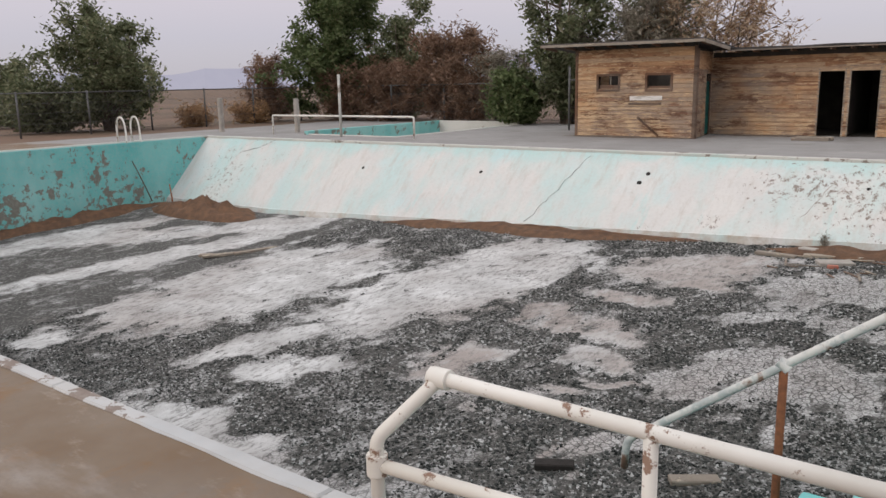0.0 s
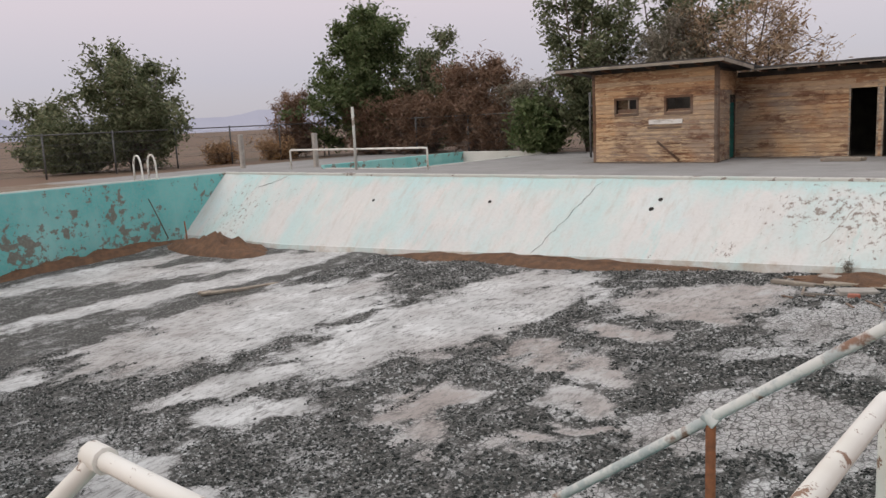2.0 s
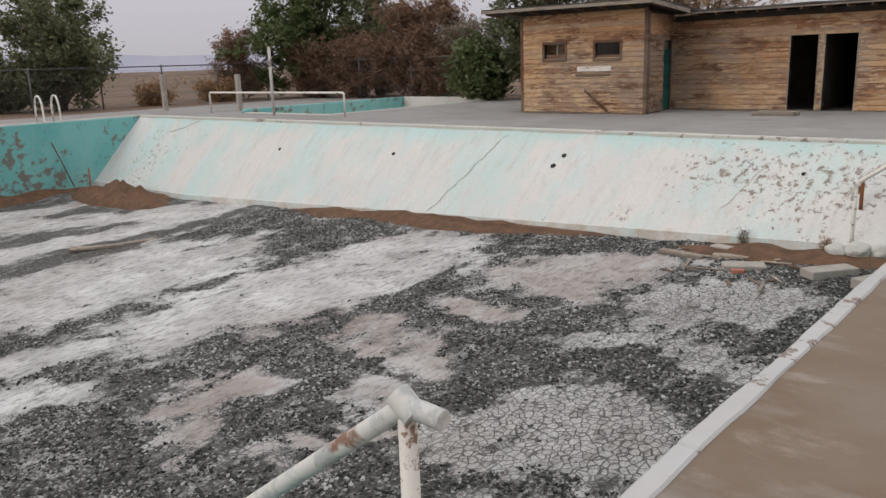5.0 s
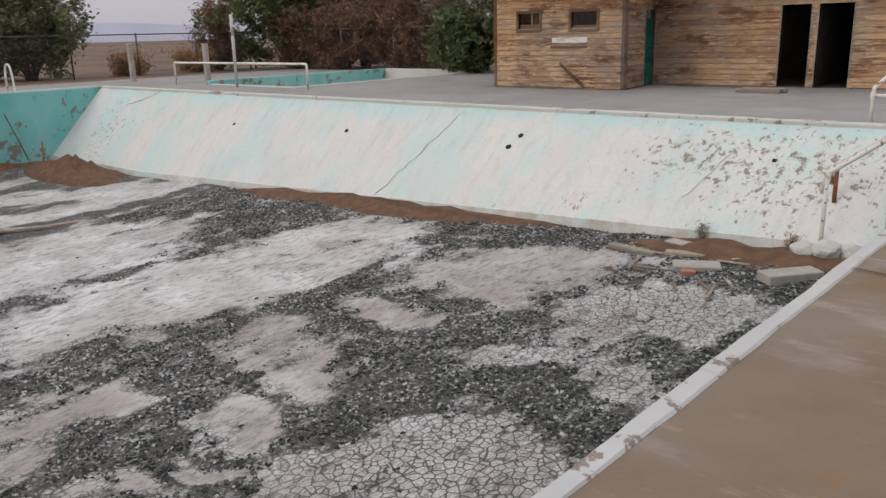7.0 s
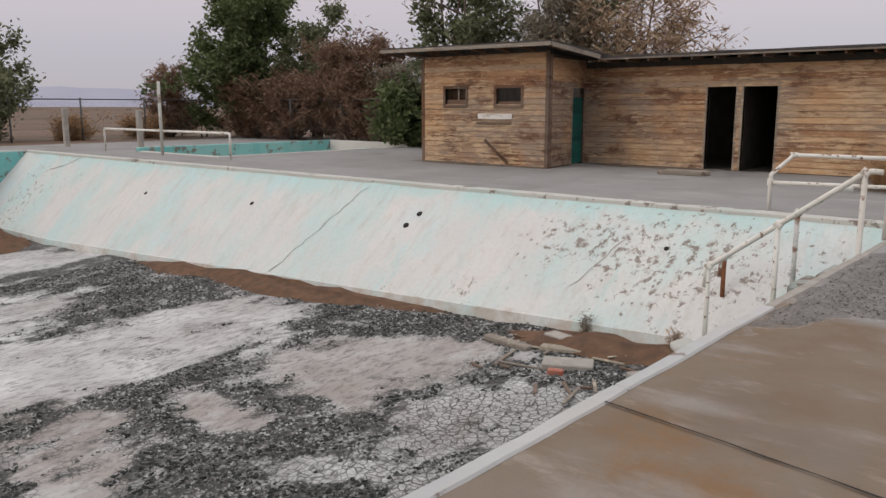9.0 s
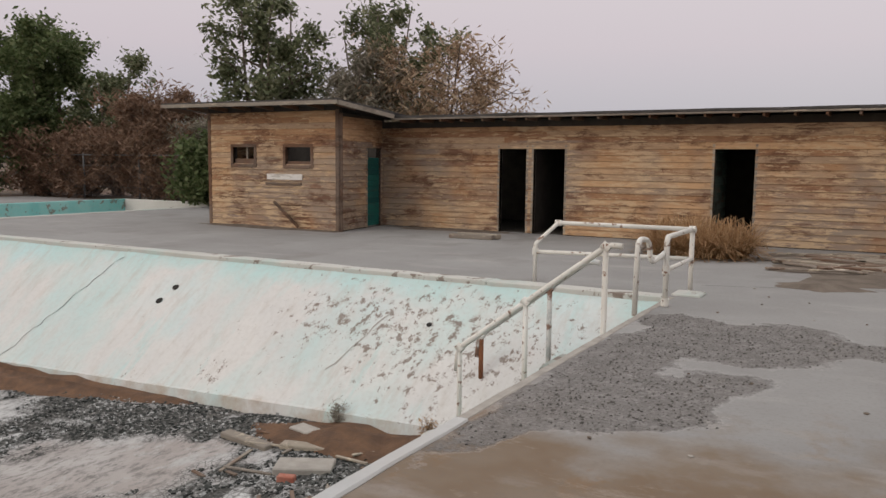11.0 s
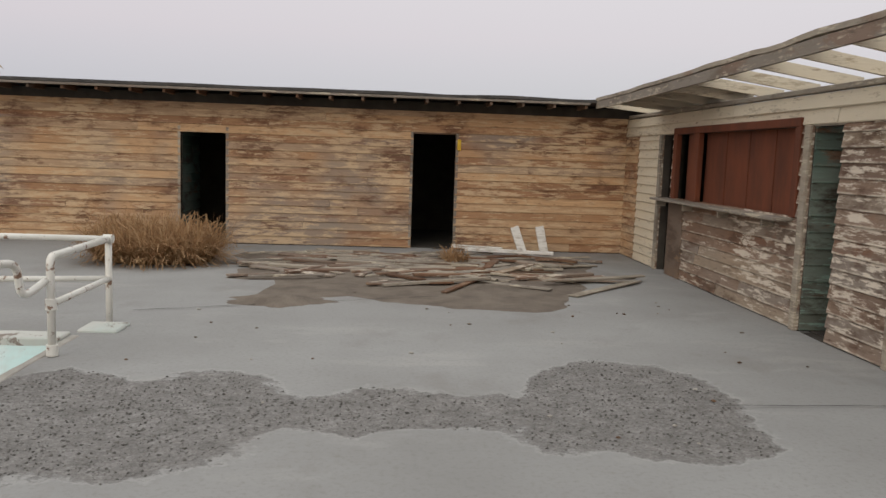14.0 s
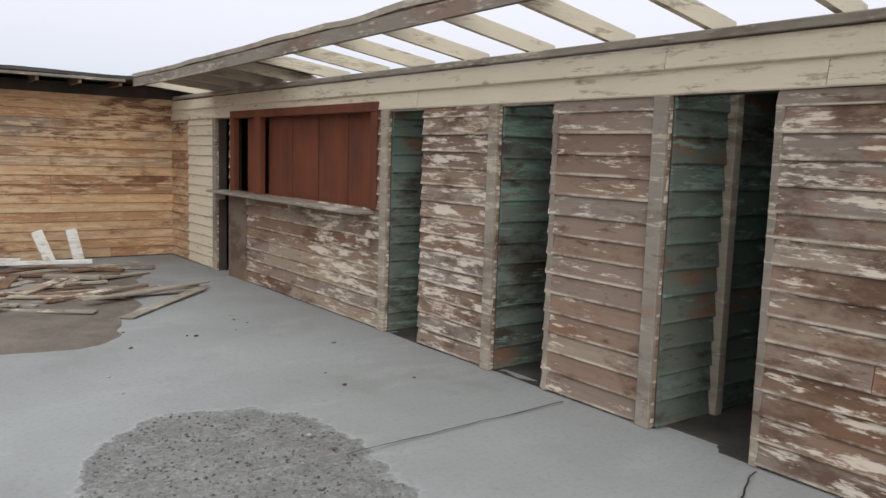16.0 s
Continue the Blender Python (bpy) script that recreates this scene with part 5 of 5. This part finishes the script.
EAVE = FACE - 0.62
bm = bmesh.new()
n = 40
for i in range(n):
    xa, xb = BX1 + 0.35 + (6.4 - BX1 - 0.35) * i / n, BX1 + 0.35 + (6.4 - BX1 - 0.35) * (i + 1) / n
    k = 0.02 * noise.noise((xa * 0.9, 1, 2)), 0.02 * noise.noise((xb * 0.9, 1, 2))
    slab(bm, [(xa, EAVE - 0.03, 2.73 + k[0]), (xb, EAVE - 0.03, 2.73 + k[1]), (xb, FACE + 3.9, 2.62), (xa, FACE + 3.9, 2.62)], 0.05)
slab(bm, [(6.4, EAVE - 0.02, 2.73), (WING + 2.8, EAVE - 0.02, 2.73), (WING + 2.8, FACE + 3.9, 2.62), (6.4, FACE + 3.9, 2.62)], 0.05)
slab(bm, [(WING + 0.36, 8.4, 2.49), (WING + 2.8, 8.4, 2.49), (WING + 2.8, EAVE - 0.03, 2.49), (WING + 0.36, EAVE - 0.03, 2.49)], 0.05)
setting(part("roof_main", bm, ROOFING), "flat dark felt roof with a ragged edge", "roof")
setting(part("trim", boxes(((BX1 + 0.35, EAVE - 0.03, 2.632), (6.36, EAVE + 0.01, 2.672)), bevel=0.006), GREYWOOD), "grey timber fascia under the roof edge", "fascia")


def rafters(name, count, lo, hi, make, mat, label, grp):
    for i in range(count):
        setting(part(name, make(lo + (hi - lo) * i / (count - 1)), mat), label, "rafter")["group"] = grp


rafters("rafter", 27, BX1 + 0.6, 6.3, lambda x: slab(bmesh.new(), [(x - 0.022, EAVE + 0.011, 2.675), (x + 0.022, EAVE + 0.011, 2.675), (x + 0.022, FACE + 0.3, 2.675), (x - 0.022, FACE + 0.3, 2.675)], 0.10), DARKWOOD, "dark rafter end under the eaves", "rafters of the long roof")
# hut roof, higher at the front
HR = [(BX0 - 1.0, BOXF - 0.62, 3.02), (BX1 + 0.42, BOXF - 0.62, 2.99), (BX1 + 0.42, FACE + 0.4, 2.745), (BX0 - 1.0, FACE + 0.4, 2.745)]
setting(part("roof_hut", slab(bmesh.new(), HR, 0.05), ROOFING), "dark felt shed roof of the hut", "roof")
setting(part("trim", slab(bmesh.new(), [(BX0 - 1.0, BOXF - 0.64, 2.985), (BX1 + 0.42, BOXF - 0.64, 2.955), (BX1 + 0.42, BOXF - 0.60, 2.955), (BX0 - 1.0, BOXF - 0.60, 2.985)], 0.085), GREYWOOD), "pale timber fascia of the hut roof", "fascia")
setting(part("trim", slab(bmesh.new(), [(BX1 + 0.40, BOXF - 0.60, 2.955), (BX1 + 0.44, BOXF - 0.60, 2.955), (BX1 + 0.44, EAVE, 2.76), (BX1 + 0.40, EAVE, 2.76)], 0.10), GREYWOOD), "pale timber verge of the hut roof", "fascia")
rafters("rafter", 8, BX0 - 0.85, BX1 + 0.3, lambda x: slab(bmesh.new(), [(x - 0.022, BOXF - 0.595, 2.945), (x + 0.022, BOXF - 0.595, 2.945), (x + 0.022, BOXF + 0.2, 2.87), (x - 0.022, BOXF + 0.2, 2.87)], 0.09), DARKWOOD, "dark rafter under the hut roof", "rafters of the hut")
# wing: bare rafters in front of the wall, with one piece of sheathing left
WEAVE = 6.50


def eave_z(y):
    """The roof edge of the wing lifts away from the corner."""
    return 2.72 + 0.014 * min(7.0, max(0.0, 22.8 - y))


bm = bmesh.new()
ys = lines([8.4, EAVE + 0.02], 0.3)
for a, b in zip(ys, ys[1:]):
    ka, kb = 0.025 * noise.noise((a * 1.3, 5, 2)), 0.025 * noise.noise((b * 1.3, 5, 2))
    za, zb = eave_z(a) + ka, eave_z(b) + kb
    slab(bm, [(WEAVE - 0.04, a, za + 0.04), (WEAVE + 0.10, a, za + 0.03), (WEAVE + 0.10, b, zb + 0.03), (WEAVE - 0.04, b, zb + 0.04)], 0.05)
setting(part("trim", bm, GREYWOOD), "ragged weathered roof edge over the wing", "roof edge")
setting(part("trim", slab(slab(bmesh.new(), [(WEAVE - 0.03, 15.8, eave_z(15.8) - 0.02), (WEAVE + 0.01, 15.8, eave_z(15.8) - 0.02), (WEAVE + 0.01, 22.8, 2.70), (WEAVE - 0.03, 22.8, 2.70)], 0.12),
                              [(WEAVE - 0.03, 22.8, 2.70), (WEAVE + 0.01, 22.8, 2.70), (WEAVE + 0.01, EAVE, 2.70), (WEAVE - 0.03, EAVE, 2.70)], 0.12), GREYWOOD), "grey timber fascia over the wing", "fascia")
setting(part("trim", boxes(((WEAVE - 0.03, 8.4, eave_z(9) - 0.14), (WEAVE + 0.01, 15.8, eave_z(9) - 0.02)), bevel=0.006), GREYWOOD), "grey timber fascia over the wing", "fascia")
rafters("rafter", 20, 8.9, 24.1, lambda y: slab(bmesh.new(), [(WEAVE + 0.011, y - 0.024, eave_z(y) - 0.02), (WING + 0.35, y - 0.024, 2.60), (WING + 0.35, y + 0.024, 2.60), (WEAVE + 0.011, y + 0.024, eave_z(y) - 0.02)], 0.115), CREAM, "bare pale rafter over the wing wall", "rafters of the wing")
setting(part("trim", boxes(((WING - 0.035, 8.4, 2.45), (WING + 0.06, EAVE + 0.5, 2.505)), bevel=0.006), GREYWOOD), "grey timber wall plate", "wall plate")
setting(part("sheathing", slab(bmesh.new(), [(WEAVE + 0.02, 20.6, eave_z(20.6) + 0.01), (WING + 0.3, 20.6, 2.64), (WING + 0.3, 23.3, 2.64), (WEAVE + 0.02, 23.3, 2.745)], 0.03), DARKWOOD), "dark remnant of roof sheathing", "roof")

# ---- debris on the deck ----
rng = random.Random(12)
for i in range(150):
    ln = rng.uniform(0.35, 1.9)
    x, y = rng.triangular(0.8, 6.4, 3.2), rng.triangular(20.6, 24.6, 22.6)
    if y > FACE - 0.6 - 0.3 * ln:
        y = FACE - 0.7 - 0.3 * ln
    wd, th, a = rng.uniform(0.03, 0.075), rng.uniform(0.008, 0.02), rng.gauss(0, 28)
    z = rng.uniform(0.0, 0.05)
    m = (GREYWOOD, GREYWOOD, DARKWOOD, GREYWOOD, PEEL)[i % 5]
    ob = tagged(part("broken_lath", box(bmesh.new(), (-ln / 2, -wd, 0), (ln / 2, wd, th * 2), 0.004), m), "splintered weathered board lying in the rubbish", "board", "broken boards by the wall")
    ob.matrix_world = pose(x, y, z, rng.gauss(0, 3), rng.gauss(0, 1.2), a)


def deck_dirt(name, cx, cy, rx, ry, h, label, seed, n=40, m=6):
    bm = bmesh.new()
    rows = []
    for j in range(m + 1):
        s = j / m
        row = []
        for i in range(n):
            a = 2 * math.pi * i / n
            k = s * (1 + 0.45 * noise.fractal((math.cos(a) * 1.6, math.sin(a) * 1.6, seed), 1, 2, 3))
            x, y = cx + rx * k * math.cos(a), min(cy + ry * k * math.sin(a), FACE - 0.03)
            row.append(bm.verts.new((x, y, -0.004 + h * (1 - s * s) * (1 + 0.6 * fbm(x, y, 2.0, seed)))))
        rows.append(row)
    for a, b in zip(rows, rows[1:]):
        for i in range(n):
            bm.faces.new((a[i], a[(i + 1) % n], b[(i + 1) % n], b[i])).smooth = True
    bmesh.ops.remove_doubles(bm, verts=bm.verts, dist=0.002)
    return tagged(part(name, bm, SOIL), label, "dirt")


SOIL = plain("grey_brown_silt", (0.19, 0.155, 0.125), (0.125, 0.10, 0.08), 3, bump=0.8, depth=0.03)
deck_dirt("silt_patch", 3.4, 22.3, 2.9, 2.3, 0.035, "thin grey-brown silt spread under broken boards", 3)
deck_dirt("silt_patch", 1.7, 19.7, 0.62, 0.35, 0.06, "small clod heap of dirt on the deck", 5)
deck_dirt("silt_patch", -6.6, 24.8, 2.0, 0.3, 0.04, "dirt gathered along the foot of the wall", 6)
deck_dirt("silt_patch", -10.6, 22.7, 2.2, 0.25, 0.05, "brown dirt gathered along the foot of the hut", 7)

for x0, y0, ln, a in ((5.0, 24.05, 1.5, -12), (4.5, 24.5, 0.9, -20)):
    ob = tagged(part("white_board", box(bmesh.new(), (-ln / 2, -0.06, 0), (ln / 2, 0.06, 0.05), 0.006), WHITEWOOD), "white painted board lying on the rubbish", "board", "white boards")
    ob.matrix_world = pose(x0, y0, 0.09, 0, 0, a)
for x0, a in ((5.32, -18), (5.70, -10)):
    ob = tagged(part("white_board", box(bmesh.new(), (-0.075, -0.02, 0), (0.075, 0.02, 0.5), 0.006), WHITEWOOD), "short white board leaning upright", "board", "white boards")
    ob.matrix_world = pose(x0, 24.5, 0.02, -12, a, 5)
for x0, y0, a in ((-5.3, 23.15, 4), (-5.25, 23.4, -3)):
    block("pallet_board", (x0 - 0.5, y0 - 0.09, 0.0), (x0 + 0.5, y0 + 0.09, 0.10), GREYWOOD, a, "grey boards lying before the doorways", "board")
tagmark = tagged(part("door_tag", box(bmesh.new(), (4.145, FACE - 0.05, 1.78), (4.21, FACE - 0.028, 1.98), 0.01), YELLOW), "small yellow tag on the door jamb", "tag")


def tumbleweed(cx, cy, rx, ry, h, count, seed, name, label):
    r = np.random.default_rng(seed)
    vs, fs = [], []
    for i in range(count):
        a, q = r.random() * 6.283, r.random() ** 0.5
        x, y, z = cx + rx * q * 0.55 * math.cos(a), cy + ry * q * 0.55 * math.sin(a), 0.02
        d = Vector((math.cos(a) * 0.7 + r.normal(0, 0.5), math.sin(a) * 0.7 + r.normal(0, 0.5), 0.9 + 0.5 * r.random())).normalized()
        ln = h * (0.5 + 0.6 * r.random())
        prev = None
        side = Vector((-d.y, d.x, 0.1)).normalized() * 0.006
        p = Vector((x, y, z))
        for s in range(5):
            n0 = len(vs)
            vs += [p + side, p - side]
            if prev is not None:
                fs.append((prev, prev + 1, n0 + 1, n0))
            prev = n0
            p = p + d * ln / 4
            d = (d + Vector(r.normal(0, 0.42, 3)) + Vector((0, 0, -0.10))).normalized()
            p.z = max(p.z, 0.01)
    me = bpy.data.meshes.new(name)
    me.from_pydata(vs, [], fs)
    tagged(link(name, me, LEAF_STRAW), label, "weed")


tumbleweed(-0.45, 22.6, 1.45, 0.9, 0.74, 4600, 3, "tumbleweed", "dry straw-coloured tumbleweed before the doorway")
def gravel(count):
    """Loose stones and crumbs over the spalled patches of the deck."""
    r = np.random.default_rng(8)
    vs, fs = [], []
    while len(fs) < count * 8:
        x, y = 0.3 + 5.4 * r.random(), 11.8 + 5.8 * r.random()
        if deck_rough(x, y) < 0.42 + 0.25 * r.random():
            continue
        q, a = 0.003 + 0.011 * r.random() ** 3, r.random() * 6.283
        z, b = deck_z(x, y), len(vs)
        ring = [(x + q * (0.7 + 0.6 * r.random()) * math.cos(a + k * 1.571), y + q * (0.7 + 0.6 * r.random()) * math.sin(a + k * 1.571), z + q * (0.15 + 0.3 * r.random())) for k in range(4)]
        vs += [(x, y, z - 0.004)] + ring + [(x + 0.3 * q, y, z + q * (0.6 + 0.5 * r.random()))]
        for k in range(4):
            fs += [(b, b + 1 + (k + 1) % 4, b + 1 + k), (b + 5, b + 1 + k, b + 1 + (k + 1) % 4)]
    me = bpy.data.meshes.new("gravel")
    me.from_pydata(vs, [], fs)
    k = Mat("loose_concrete_crumbs", 0.9)
    col = k.ramp(k.island(), (0.0, (0.07, 0.064, 0.058)), (0.5, (0.16, 0.149, 0.138)), (1.0, (0.29, 0.275, 0.26)))
    tagged(link("gravel", me, k.done(col, k.noise(80, 3), 0.3, 0.003)), "grey crumbs of broken concrete on the deck", "gravel", kind="stuff")


gravel(11000)
tumbleweed(4.0, 23.1, 0.25, 0.25, 0.32, 260, 4, "grass_tuft", "dry yellow grass tuft in the rubbish")

strip("crack", jag((5.3, 16.08), (7.15, 16.14), 12, 0.03, lambda x, y: (x, y, 0.012)), 0.008, BLACK, deck)
strip("crack", jag((6.1, 14.2), (7.15, 14.65), 12, 0.03, lambda x, y: (x, y, 0.012)), 0.007, BLACK, deck)
strip("crack", jag((0.28, 9.85), (3.6, 9.3), 16, 0.03, lambda x, y: (x, y, 0.012)), 0.010, BLACK, deck)
strip("crack", jag((0.4, 19.0), (3.6, 20.2), 16, 0.05, lambda x, y: (x, y, 0.012)), 0.010, BLACK, deck)
for i in range(70):
    x, y, s = rng.uniform(0.6, 6.6), rng.uniform(10.5, 20.5), rng.uniform(0.006, 0.022)
    bm = bmesh.new()
    bmesh.ops.create_icosphere(bm, subdivisions=1, radius=s)
    for v in bm.verts:
        v.co = Vector((v.co.x * rng.uniform(0.8, 1.5), v.co.y, max(-0.004, v.co.z * 0.6)))
    ob = tagged(part("pebble", bm, (SOIL, DIRT, CONCRETE)[i % 3]), "small clod lying on the deck", "pebble", "clods on the deck")
    ob.location = (x, y, 0.006)
